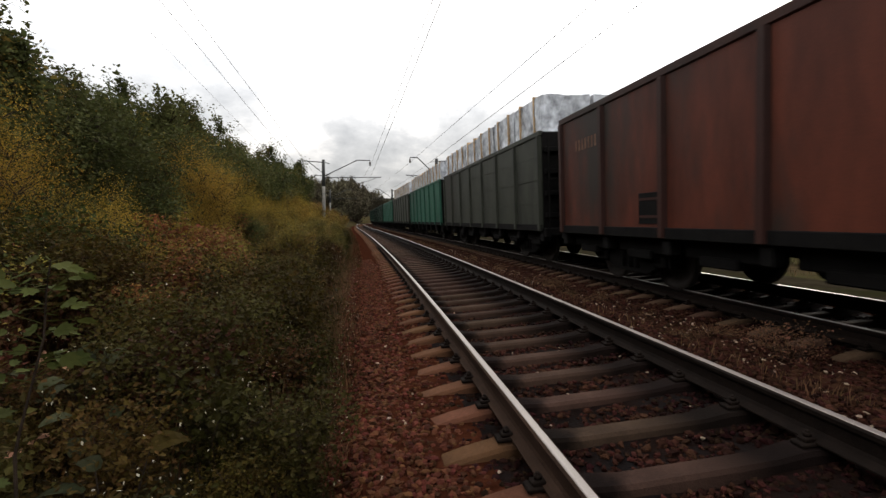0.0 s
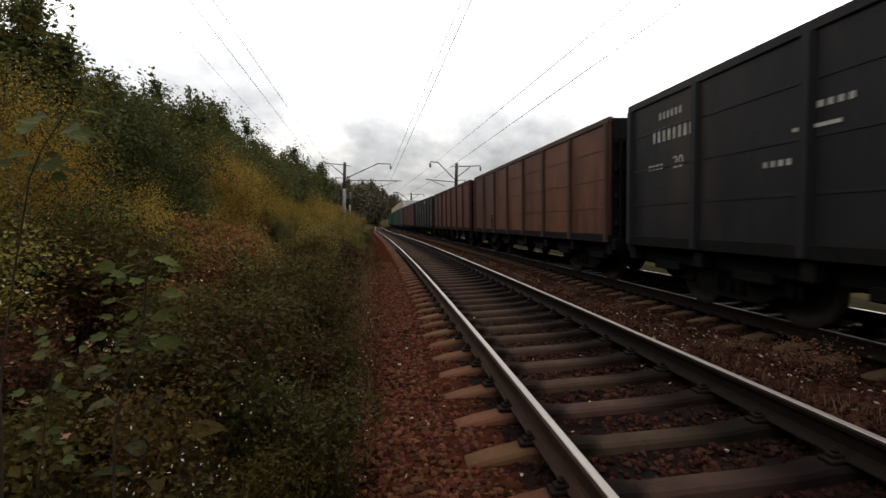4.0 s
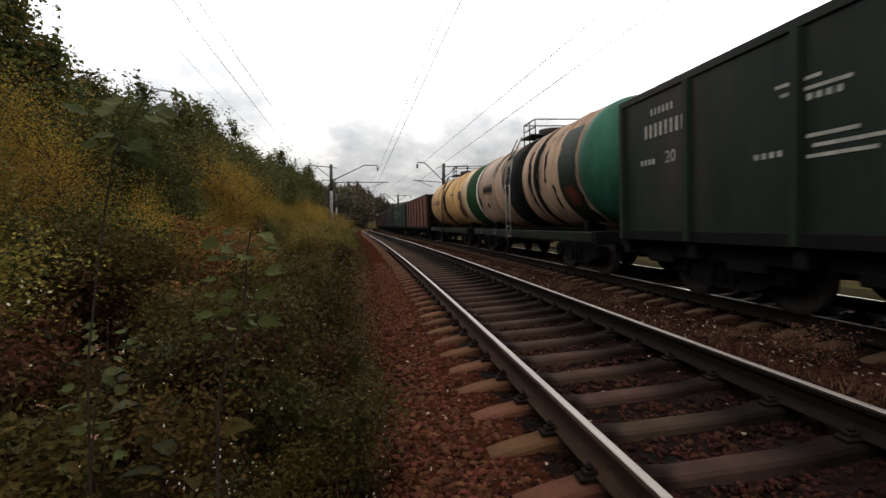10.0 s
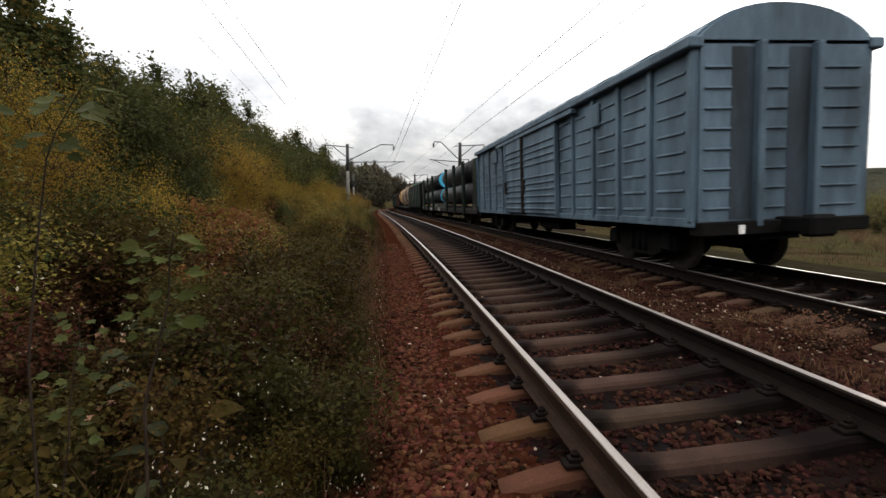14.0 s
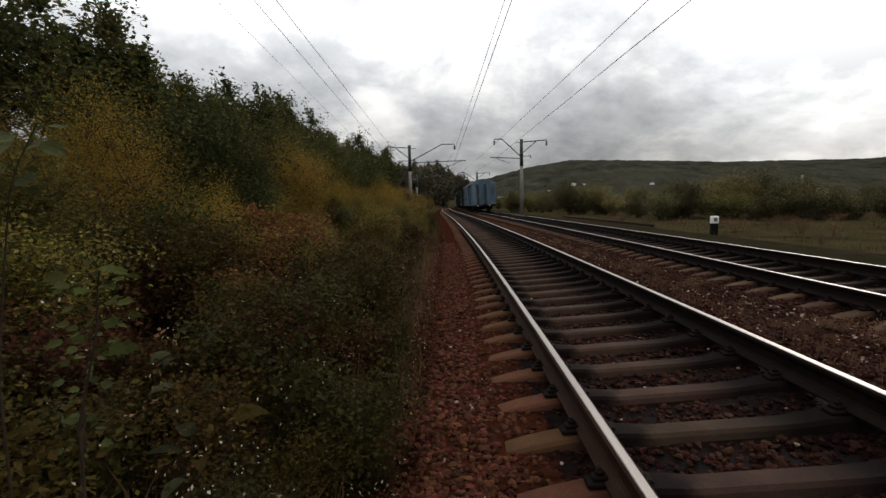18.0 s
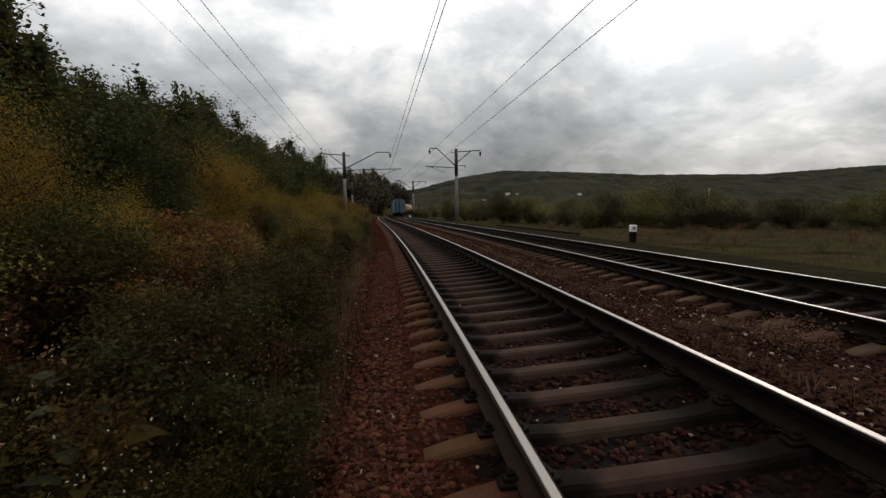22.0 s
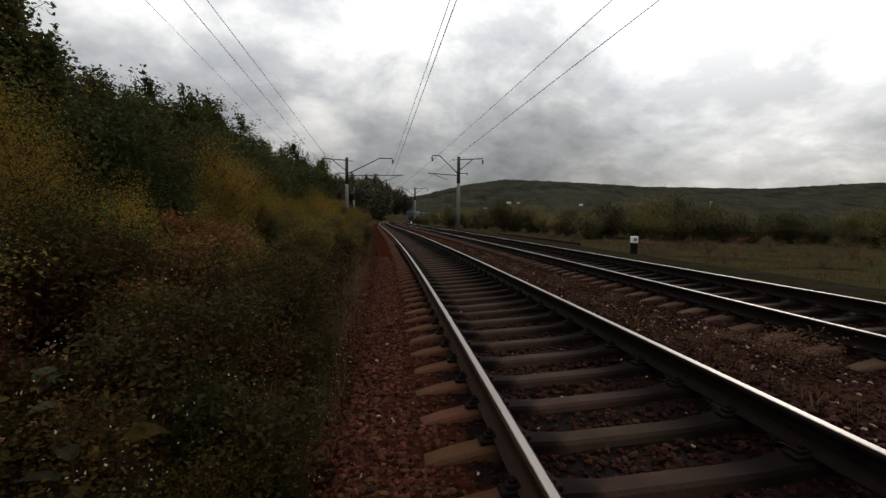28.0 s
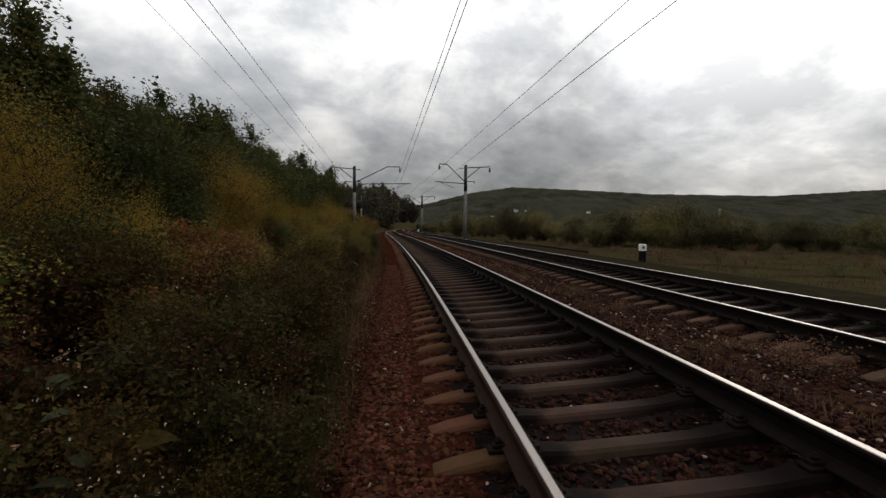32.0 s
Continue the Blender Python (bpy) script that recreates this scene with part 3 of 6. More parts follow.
def build_stones():
    rng = np.random.default_rng(3)
    spots, pale, oily, brown = [], [], [], []

    def strip(x0, x1, y0, y1, n, lo, hi, axis, z, left, right):
        for _ in range(n):
            # denser near the near end
            y = y0 + (y1 - y0) * rng.random() ** 1.7
            x = rng.uniform(x0, x1)
            k = (y - FIRST - (FAR_SHIFT if axis > 2 else 0)) / PITCH
            on_sleeper = abs(k - round(k)) < 0.2 and abs(x - axis) < SLEEPER_END
            size = rng.uniform(lo, hi)
            if on_sleeper:
                continue
            h = max(bed_height(axis, z, left, right, x), -0.385 if 2.45 < x < 3.5 else -9) + size * 0.25
            (pale if rng.random() < (0.1 if 2.7 < x < 3.75 else 0.05 if 2.1 < x < 3.75 else 0.012) else brown if abs(x - axis + 0.1) < 0.3 + 0.2 * rng.random() else oily if abs(x - axis) < 0.95 + 0.2 * rng.random() else brown if x > 1.7 else spots).append((x + bend(y), y, h, size))

    strip(-0.95, -0.5, 0.9, 18, 6800, 0.012, 0.036, AXIS, Z1, 1.9, 1.9)
    strip(-1.45, -0.9, 0.9, 18, 7200, 0.011, 0.033, AXIS, Z1, 1.9, 1.9)
    strip(-0.5, 2.1, 0.9, 16, 21000, 0.014, 0.034, AXIS, Z1, 1.9, 1.9)
    strip(2.1, 3.6, 1.5, 22, 11000, 0.014, 0.04, AXIS, Z1, 1.9, 1.9)
    strip(3.6, 7.2, 3, 28, 10500, 0.016, 0.042, AX2, Z2, 1.9, 2.2)
    strip(-1.45, 2.1, 0.95, -7, 5200, 0.016, 0.042, AXIS, Z1, 1.9, 1.9)
    strip(2.1, 3.6, 1.5, -7, 2600, 0.016, 0.042, AXIS, Z1, 1.9, 1.9)
    strip(3.6, 7.2, 3, -7, 4200, 0.016, 0.042, AX2, Z2, 1.9, 2.2)
    strip(3.35, 4.4, 3, 24, 6500, 0.016, 0.042, AX2, Z2, 1.9, 2.2)
    scatter_stones("ballast_stones", spots, M["stone"], "loose red-brown broken granite stones", 5)
    scatter_stones("middle_stones", brown, M["brown_stone"], "dusty brown broken granite between the tracks", 8)
    scatter_stones("oily_stones", oily, M["dark_stone"], "dark oily broken granite between the rails", 7)
    scatter_stones("pale_stones", [(a, b, c, d * 0.65) for a, b, c, d in pale], M["pale_stone"], "scattered pale limestone chips", 6)


FIRST, FAR_SHIFT = 2.46, 0.2


# ---- vegetation ----
def leaf_cloud(centres, n, spread, size, rng, flat=0.35, droop=0.0):
    """Leaves round given centres: verts and faces; each leaf is a folded kite of two triangles."""
    centres = np.asarray(centres)
    c = centres[rng.integers(0, len(centres), n)] + rng.normal(0, 1, (n, 3)) * spread * np.array([1, 1, 0.8])
    d = rng.normal(0, 1, (n, 3)) * np.array([1, 1, flat]) + np.array([0, 0, -droop])
    d /= np.linalg.norm(d, axis=1, keepdims=True)
    up = rng.normal(0, 0.5, (n, 3)) + np.array([0, 0, 1.0])
    side = np.cross(d, up)
    side /= np.linalg.norm(side, axis=1, keepdims=True) + 1e-6
    nrm = np.cross(side, d)
    ln = size * rng.uniform(0.6, 1.3, (n, 1))
    w = ln * rng.uniform(0.24, 0.4, (n, 1))
    mid = c + d * ln * 0.45
    p = np.stack([c, mid + side * w + nrm * w * 0.3, c + d * ln, mid - side * w + nrm * w * 0.3], 1)
    f = np.arange(n)[:, None, None] * 4 + np.array([[0, 1, 2], [0, 2, 3]])[None]
    return p.reshape(-1, 3), f.reshape(-1, 3)


def plant(name, seed, height, width, stems, leaves, size, mat, label, category, spread=0.14, stem_r=0.02, bare=0.25, flat=0.35, twig=6, second=None):
    """A shrub or a weed: forked stems and a crown of separate leaves."""
    rng = np.random.default_rng(seed)
    root = thing(name, label, category)
    bm, tips, shoots = B(), [], []
    for s in range(stems):
        a = rng.uniform(0, 2 * math.pi)
        lean = width * 0.5 * rng.uniform(0.1, 1.0)
        h = height * rng.uniform(0.6, 1.0) * (1 - 0.35 * (lean / (width * 0.5)) ** 2)
        p = Vector((rng.normal(0, 0.06 * width), rng.normal(0, 0.06 * width), -0.1))
        seg = 5
        for k in range(seg):
            t = (k + 1) / seg
            q = Vector((math.cos(a) * lean * t ** 1.3, math.sin(a) * lean * t ** 1.3, h * t)) + Vector(rng.normal(0, 0.04 * width, 3))
            tube(bm, p, q, stem_r * (1.05 - k / seg), stem_r * (1.05 - (k + 1) / seg), 5, False)
            if t > bare:
                for _ in range(max(1, round(twig * t))):
                    b = rng.uniform(0, 2 * math.pi)
                    ln = width * rng.uniform(0.06, 0.2)
                    tip = q + Vector((math.cos(b) * ln, math.sin(b) * ln, ln * rng.uniform(0.2, 1.5)))
                    tube(bm, q, tip, stem_r * 0.3, stem_r * 0.12, 3, False)
                    tips.append(tip[:])
                    tips.append(((q + tip) / 2)[:])
            p = q
        if name == "tree":
            # long upright shoots above the crown
            for _ in range(3):
                ln = 0.22 * height * rng.uniform(0.4, 1.3)
                tip = p + Vector((rng.normal(0, 0.16), rng.normal(0, 0.16), ln))
                tube(bm, p, tip, stem_r * 0.25, stem_r * 0.08, 3, False)
                shoots += [(p.lerp(tip, u))[:] for u in (0.2, 0.4, 0.6, 0.8, 1.0)]
    part("trunk" if name == "tree" else "stem", bm, M["bark"], root, "thin brown forking stem")
    v, f = leaf_cloud(tips, leaves, spread, size, rng, flat)
    if shoots:
        v2, f2 = leaf_cloud(shoots, len(shoots) * 6, 0.045, size * 1.35, rng, 0.8)
        v, f = np.concatenate([v, v2]), np.concatenate([f, f2 + len(v)])
    part("crown", raw("crown", v.tolist(), f.tolist(), mat), None, root)
    if second:
        v, f = leaf_cloud(tips, leaves // 3, spread * 1.2, size, rng, flat)
        part("inner_crown", raw("inner_crown", v.tolist(), f.tolist(), second), None, root, "leaves of a second colour")
    return root


def grass_field(name, boxes, mat, label, seed):
    """Grass blades; boxes: s0, s1, y0, y1, count, low, high (s is the distance from the line)."""
    rng = np.random.default_rng(seed)
    P, F, o = [], [], 0
    for s0, s1, y0, y1, n, lo, hi in boxes:
        for _ in range(n):
            y = y0 + (y1 - y0) * rng.random() ** 1.4
            s = rng.uniform(s0, s1)
            if noise.noise(Vector((s * 0.9, y * 0.9, seed))) < -0.15:
                continue
            x = s + bend(y)
            z = max(ground_z(x, y), bed_height(AXIS, Z1, 1.9, 1.9, s) - 0.03 if -1.45 < s < 2.9 else -9, bed_height(AX2, Z2, 1.9, 2.2, s) - 0.03 if 2.9 < s < 7.3 else -9) - 0.02
            h = rng.uniform(lo, hi)
            a, b = rng.uniform(0, 6.283), rng.uniform(0, 6.283)
            lean = h * rng.uniform(0.1, 0.6)
            w = 0.004 + 0.004 * rng.random()
            dx, dy = math.cos(a) * w, math.sin(a) * w
            lx, ly = math.cos(b) * lean, math.sin(b) * lean
            P += [(x - dx, y - dy, z), (x + dx, y + dy, z), (x + dx * 0.7 + lx * 0.35, y + dy * 0.7 + ly * 0.35, z + h * 0.6),
                  (x - dx * 0.7 + lx * 0.35, y - dy * 0.7 + ly * 0.35, z + h * 0.6), (x + lx, y + ly, z + h)]
            F += [(o, o + 1, o + 2, o + 3), (o + 3, o + 2, o + 4)]
            o += 5
    return tagged(new(name, raw(name, P, F, mat)), label, "grass", kind="stuff")


def put(proto, spots, group, lift=0.0):
    """Copies of a plant at (s, y, scale, turn) on the ground."""
    for s, y, k, turn in spots:
        x = s + bend(y)
        o = copy_thing(proto, pose(x, y, ground_z(x, y) - 0.05 + lift, 0, 0, turn))
        o.scale = (k, k, k)
        o["group"] = group
    for o in (*proto.children_recursive, proto):
        bpy.data.objects.remove(o)


def spots_in(rng, n, s0, s1, y0, y1, k0, k1, power=1.3):
    return [(rng.uniform(s0, s1), y0 + (y1 - y0) * rng.random() ** power, rng.uniform(k0, k1), rng.uniform(0, 360)) for _ in range(n)]


def mounds(spots):
    """Plants grow tall in some patches and low in others."""
    return [(s, y, k * clamp(0.92 + 1.15 * noise.noise(Vector((s * 1.5, y * 1.1, 31.0))), 0.42, 1.5), a) for s, y, k, a in spots]


def maple_leaf(bm, p, d, up, size):
    """A five-lobed leaf from p along d."""
    d, up = Vector(d).normalized(), Vector(up)
    side = d.cross(up).normalized()
    nrm = side.cross(d)
    out = [(0, 0), (0.28, 0.1), (0.42, 0.38), (0.3, 0.42), (0.3, 0.75), (0.13, 0.66), (0, 1.05), (-0.13, 0.66), (-0.3, 0.75), (-0.3, 0.42), (-0.42, 0.38), (-0.28, 0.1)]
    c = bm.verts.new(p + d * size * 0.4 - nrm * size * 0.05)
    ring = [bm.verts.new(p + side * a * size + d * b * size + nrm * size * 0.1 * (abs(a) - 0.2)) for a, b in out]
    for k in range(len(ring)):
        bm.faces.new((c, ring[k], ring[(k + 1) % len(ring)]))


def build_saplings():
    """Two maple saplings close to the line: bent stems, stalked five-lobed leaves."""
    rng = random.Random(31)
    kinds = (("tall thin maple sapling with large dark leaves on top", "green", 0.0028,
              [(-1.66, 1.155, 0.0), (-1.65, 1.155, 0.707), (-1.649, 1.159, 0.747), (-1.633, 1.171, 0.925), (-1.61, 1.182, 1.108), (-1.589, 1.183, 1.162), (-1.535, 1.18, 1.247)], 0.7, 20, 0.052, 0.05),
             ("young maple sapling with fresh green lobed leaves", "sapling", 0.003,
              [(-1.413, 1.033, -0.3), (-1.383, 1.033, 0.677), (-1.376, 1.035, 0.713), (-1.357, 1.037, 0.786), (-1.339, 1.04, 0.858), (-1.336, 1.046, 0.931), (-1.329, 1.048, 0.976)], 0.5, 44, 0.034, 0.045),
             ("small dark green maple sapling", "green", 0.0035,
              [(-1.98, 1.68, 0.0), (-1.97, 1.69, 0.15), (-1.95, 1.7, 0.3), (-1.94, 1.7, 0.42), (-1.92, 1.7, 0.53), (-1.9, 1.7, 0.62), (-1.9, 1.71, 0.7)], 0.3, 24, 0.045, 0.05))
    for label, mat, r0, pts, low, n, size, reach in kinds:
        root = thing("sapling", label, "sapling", "saplings at the foot of the bank")
        x, y = pts[0][0], pts[0][1]
        g = ground_z(x, y) - 0.03
        root.location = (x, y, g)
        pts = [Vector((p[0] - x, p[1] - y, p[2] - g)) for p in pts]
        pts[0].z = 0.0
        st, rings = B(), []
        for k, q in enumerate(pts):
            r = r0 * (1 - 0.1 * k)
            rings.append([st.verts.new(q + Vector((r * math.cos(a), r * math.sin(a), 0))) for a in (0, 1.05, 2.1, 3.14, 4.2, 5.24)])
        for a, b in zip(rings, rings[1:]):
            for k in range(6):
                st.faces.new((a[k], a[(k + 1) % 6], b[(k + 1) % 6], b[k]))
        part("stem", st, M["bark"], root)
        for k in range(n):
            t = low + (1 - low) * (k + 0.5) / n
            i = min(5, int(t * 6))
            base = pts[i].lerp(pts[i + 1], t * 6 - i)
            a = rng.uniform(0, 6.283)
            d = Vector((math.cos(a), math.sin(a), rng.uniform(-0.2, 0.55)))
            bm = B()
            tip = base + d * reach * rng.uniform(0.3, 1.2)
            tube(bm, base, tip, 0.0008, n=3, cap=False)
            maple_leaf(bm, tip, d + Vector((0, 0, -0.35)), (rng.uniform(-0.6, 0.6), rng.uniform(-1.2, -0.2), 0.8), size * rng.uniform(0.55, 1.05))
            part("leaf", bm, M[mat], root)


def broad_leaf(length, width, arch):
    """A large leaf along +x: two rows of quads folded along the midrib, arching down to the tip."""
    bm, rows = B(), []
    for k in range(7):
        u = k / 6
        w = width * 0.5 * (math.sin(math.pi * min(1.0, 0.12 + u * 0.88)) ** 0.7) * (1.06 if k % 2 else 0.94)
        x, z = length * u, arch * length * (1.1 * u - 1.5 * u * u)
        rows.append([bm.verts.new((x, -w, z + w * 0.28)), bm.verts.new((x, 0, z)), bm.verts.new((x, w, z + w * 0.28))])
    for a, b in zip(rows, rows[1:]):
        for j in (0, 1):
            bm.faces.new((a[j], b[j], b[j + 1], a[j + 1]))
    return bm


def build_broad_plants():
    """Low plants with a few large dusty leaves on stalks."""
    rng = random.Random(41)
    spots = [(-2.87, 4.16), (-2.62, 3.95), (-3.38, 3.55), (-3.05, 3.3), (-2.3, 2.95), (-2.55, 3.3), (-3.7, 4.6), (-3.2, 5.1), (-2.2, 4.6), (-2.05, 3.7), (-2.75, 5.6), (-1.95, 2.35), (-2.6, 2.4), (-2.35, 6.4), (-3.6, 6.3)]
    for i, (x, y) in enumerate(spots):
        root = thing("broadleaf_plant", "low plant with large dusty grey-green leaves", "weed", "broadleaf plants on the bank")
        root.matrix_world = pose(x, y, ground_z(x, y) - 0.03, 0, 0, 0)
        bm = B()
        ends = []
        count = rng.randint(6, 9)
        for k in range(count):
            a = 2 * math.pi * k / count + rng.uniform(-0.35, 0.35)
            h, r = rng.uniform(0.3, 0.58), rng.uniform(0.05, 0.17)
            tip = Vector((math.cos(a) * r, math.sin(a) * r, h))
            tube(bm, Vector((0, 0, 0)), tip, 0.006, 0.003, 5, False)
            ends.append((tip, a))
        part("stalk", bm, M["bark"], root, "thin brownish leaf stalks")
        for k, (tip, a) in enumerate(ends):
            ln = rng.uniform(0.1, 0.19)
            bm = broad_leaf(ln, ln * rng.uniform(0.5, 0.72), rng.uniform(0.25, 0.7))
            m = pose(tip.x, tip.y, tip.z, rng.uniform(-28, 28), rng.uniform(-30, 12), math.degrees(a))
            bm.transform(m)
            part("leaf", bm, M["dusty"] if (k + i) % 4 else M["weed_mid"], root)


CREST = [(-11, 5.0), (-8, 5.2), (-5, 5.0), (-2, 5.1), (1, 5.0), (4, 5.2), (6.5, 5.3), (8.7, 4.95), (9.6, 5.0), (10.7, 5.05), (11.6, 4.75), (12.5, 4.5), (13.3, 4.55), (14.3, 4.9), (15.4, 5.15), (16.6, 5.45), (18, 5.55), (19.3, 5.5), (20.6, 5.35), (22.5, 5.1), (24.5, 5.15), (27, 5.5), (29.5, 6.1), (32.5, 5.95), (37, 5.8), (41.5, 6.3), (46.3, 6.5), (51, 5.4)]


def build_vegetation():
    rng = np.random.default_rng(11)
    # dark green trees along the top of the bank
    for seed in (1, 2, 3):
        t = plant("tree", seed, 4.2, 3.6, 10, 5600, 0.13, M["green"], "dense dark green broadleaf tree on the bank", "tree", 0.15, 0.045, 0.2, 0.5, 9, M["mid"] if seed == 2 else None)
        spots = []
        for q in range(13):
            s_, y_ = rng.uniform(-11.5, -8.2), 3.0 + 60 * rng.random() ** 1.25
            top = 1 + (float(np.interp(y_, [0, 8, 12, 15, 20, 31, 60], [3.4, 3.3, 3.0, 3.1, 3.6, 4.3, 4.6]))) * (-s_ - 0.8) / 6.7
            k_ = clamp((top - ground_z(s_ + bend(y_), y_)) / 4.2, 0.4, 1.1) * rng.uniform(0.66, 0.82)
            spots.append((s_, y_, k_, rng.uniform(0, 360)))
        # unseen trees behind the camera, added to block low sky light
        for k_ in range(12):
            spots.append((rng.uniform(-11, -6.5), -13 - 5.2 * k_ - 1.7 * seed, rng.uniform(1.1, 1.5), rng.uniform(0, 360)))
        for y_, top in CREST[seed - 1::3]:
            s_ = -7.6 - bend(y_) + rng.uniform(-0.15, 0.15)
            spots.append((s_, y_, (top - ground_z(-7.6, y_)) / 4.8 * rng.uniform(0.9, 1.06), rng.uniform(0, 360)))
        put(t, spots, "trees along the bank")
    # yellowing shrubs half way up
    fixed = [(-5.1, 5.9, 0.88, 0), (-4.2, 6.8, 0.68, 40), (-4.9, 13.0, 1.15, 200), (-5.0, 5.0, 0.8, 120), (-5.0, 31.4, 1.2, 150), (-3.9, 6.1, 0.5, 90), (-4.7, 12.0, 0.95, 10), (-4.6, 10.6, 0.6, 250), (-5.1, 36, 1.0, 300), (-5.6, 24.5, 0.7, 30), (-4.6, 16.4, 0.75, 110), (-4.5, 20.2, 0.75, 60), (-4.4, 26, 0.8, 220), (-3.6, 17.5, 0.45, 300), (-3.4, 23, 0.45, 15)]
    for i, seed in enumerate((4, 5)):
        t = plant("shrub", seed, 2.3, 2.4, 12, 21000, 0.026, M["yellow"], "feathery yellowing autumn shrub on the bank", "shrub", 0.17, 0.016, 0.1, 0.6, 9, M["mid"])
        put(t, fixed[i::2] + spots_in(rng, 7, -5.4, -3.2, 17, 62, 0.5, 0.85, 1.0), "shrubs on the bank")
    # dark green thicket between the trees and the yellow shrubs
    dark = [(-5.7, 8.5, 1.15), (-6.0, 9.6, 1.15), (-6.1, 10.6, 1.2), (-6.1, 11.8, 1.25), (-6.2, 13.6, 1.25), (-6.3, 15.2, 1.3), (-6.3, 17.0, 1.3), (-6.3, 19.4, 1.35), (-6.2, 22.0, 1.4), (-6.2, 25.0, 1.5), (-6.3, 28.5, 1.6), (-6.4, 7.2, 1.1), (-6.4, 4.2, 1.2), (-5.3, 9.6, 0.8), (-5.3, 10.9, 0.8)]
    for seed in (6, 7):
        t = plant("shrub", seed, 2.0, 2.2, 11, 6500, 0.06, M["mid"], "olive green shrub on the bank", "shrub", 0.15, 0.016, 0.1, 0.5, 8, M["green"])
        put(t, spots_in(rng, 21, -4.6, -2.6, 3.0, 60, 0.4, 0.7, 1.0) + spots_in(rng, 20, -3.3, -1.75, 7.5, 48, 0.25, 0.5, 1.0) + spots_in(rng, 5, -7, -3.6, 1.0, -12, 0.6, 1.0, 1.0), "shrubs on the bank")
    for i, seed in enumerate((26, 27)):
        t = plant("shrub", seed, 1.9, 2.0, 11, 5600, 0.075, M["green"], "dark green leafy shrub on the bank", "shrub", 0.15, 0.016, 0.1, 0.5, 8)
        put(t, [(x_ - bend(y_), y_, k_, 67 * n) for n, (x_, y_, k_) in enumerate(dark) if n % 2 == i] + spots_in(rng, 7, -5.2, -3.4, 2.6, 30, 0.35, 0.6, 1.2) + spots_in(rng, 6, -7, -3.6, 1.0, -12, 0.6, 1.0, 1.0), "shrubs on the bank")
    for seed in (8, 19):
        t = plant("shrub", seed, 1.5, 1.3, 8, 2200, 0.085, M["red"], "reddish brown withering shrub", "shrub", 0.12, 0.012, 0.15, 0.5, 7, M["mid"])
        put(t, [(-4.2, 8.6, 0.8, 0), (-3.5, 7.1, 0.7, 80), (-3.1, 6.2, 0.6, 150), (-3.4, 8.4, 0.7, 220), (-3.7, 10.2, 0.75, 300), (-3.0, 5.0, 0.5, 20)] + spots_in(rng, 9, -4.6, -2.3, 5.0, 36, 0.45, 0.8, 1.2), "withering shrubs")
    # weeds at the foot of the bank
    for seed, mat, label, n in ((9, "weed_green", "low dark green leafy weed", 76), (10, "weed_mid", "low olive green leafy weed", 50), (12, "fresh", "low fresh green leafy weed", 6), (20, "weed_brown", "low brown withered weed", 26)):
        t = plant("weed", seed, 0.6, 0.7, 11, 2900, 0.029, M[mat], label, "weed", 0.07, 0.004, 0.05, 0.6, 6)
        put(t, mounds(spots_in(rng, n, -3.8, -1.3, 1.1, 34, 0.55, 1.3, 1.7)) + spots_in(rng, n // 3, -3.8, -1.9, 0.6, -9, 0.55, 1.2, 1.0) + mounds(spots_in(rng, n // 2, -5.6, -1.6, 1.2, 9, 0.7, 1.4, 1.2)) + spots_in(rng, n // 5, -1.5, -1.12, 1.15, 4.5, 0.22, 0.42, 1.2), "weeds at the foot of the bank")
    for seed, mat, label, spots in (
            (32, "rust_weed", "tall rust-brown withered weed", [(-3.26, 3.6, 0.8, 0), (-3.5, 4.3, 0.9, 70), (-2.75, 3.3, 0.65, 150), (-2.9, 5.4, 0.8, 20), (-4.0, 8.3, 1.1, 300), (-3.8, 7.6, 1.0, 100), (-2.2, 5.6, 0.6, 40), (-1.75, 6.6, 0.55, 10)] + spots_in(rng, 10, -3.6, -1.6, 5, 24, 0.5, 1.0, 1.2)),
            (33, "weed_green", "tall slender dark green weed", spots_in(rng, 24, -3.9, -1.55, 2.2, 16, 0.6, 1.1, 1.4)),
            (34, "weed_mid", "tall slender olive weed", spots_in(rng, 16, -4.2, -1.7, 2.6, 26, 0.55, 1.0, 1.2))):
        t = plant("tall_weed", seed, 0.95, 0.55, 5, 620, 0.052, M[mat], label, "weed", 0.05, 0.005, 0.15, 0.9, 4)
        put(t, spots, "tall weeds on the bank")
    build_broad_plants()
    t = plant("dry_tuft", 23, 0.5, 0.7, 9, 800, 0.03, M["dry"], "dry straw-brown weed between the tracks", "weed", 0.08, 0.004, 0.05, 0.5, 6)
    put(t, spots_in(rng, 46, 2.35, 3.5, 4.5, 34, 0.3, 0.7, 1.3) + [(3.35, 4.35, 1.0, 30), (3.5, 4.7, 0.8, 120), (3.25, 9.5, 0.7, 200), (3.1, 10.4, 0.6, 80)], "weeds between the tracks", 0.19)
    build_saplings()
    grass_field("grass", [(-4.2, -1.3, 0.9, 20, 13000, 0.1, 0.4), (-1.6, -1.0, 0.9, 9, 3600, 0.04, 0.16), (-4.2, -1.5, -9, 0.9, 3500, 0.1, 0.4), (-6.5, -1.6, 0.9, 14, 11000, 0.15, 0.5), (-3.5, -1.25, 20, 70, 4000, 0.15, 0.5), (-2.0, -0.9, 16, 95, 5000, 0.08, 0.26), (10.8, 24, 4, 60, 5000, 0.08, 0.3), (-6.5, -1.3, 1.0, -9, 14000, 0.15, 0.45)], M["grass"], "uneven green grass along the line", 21)
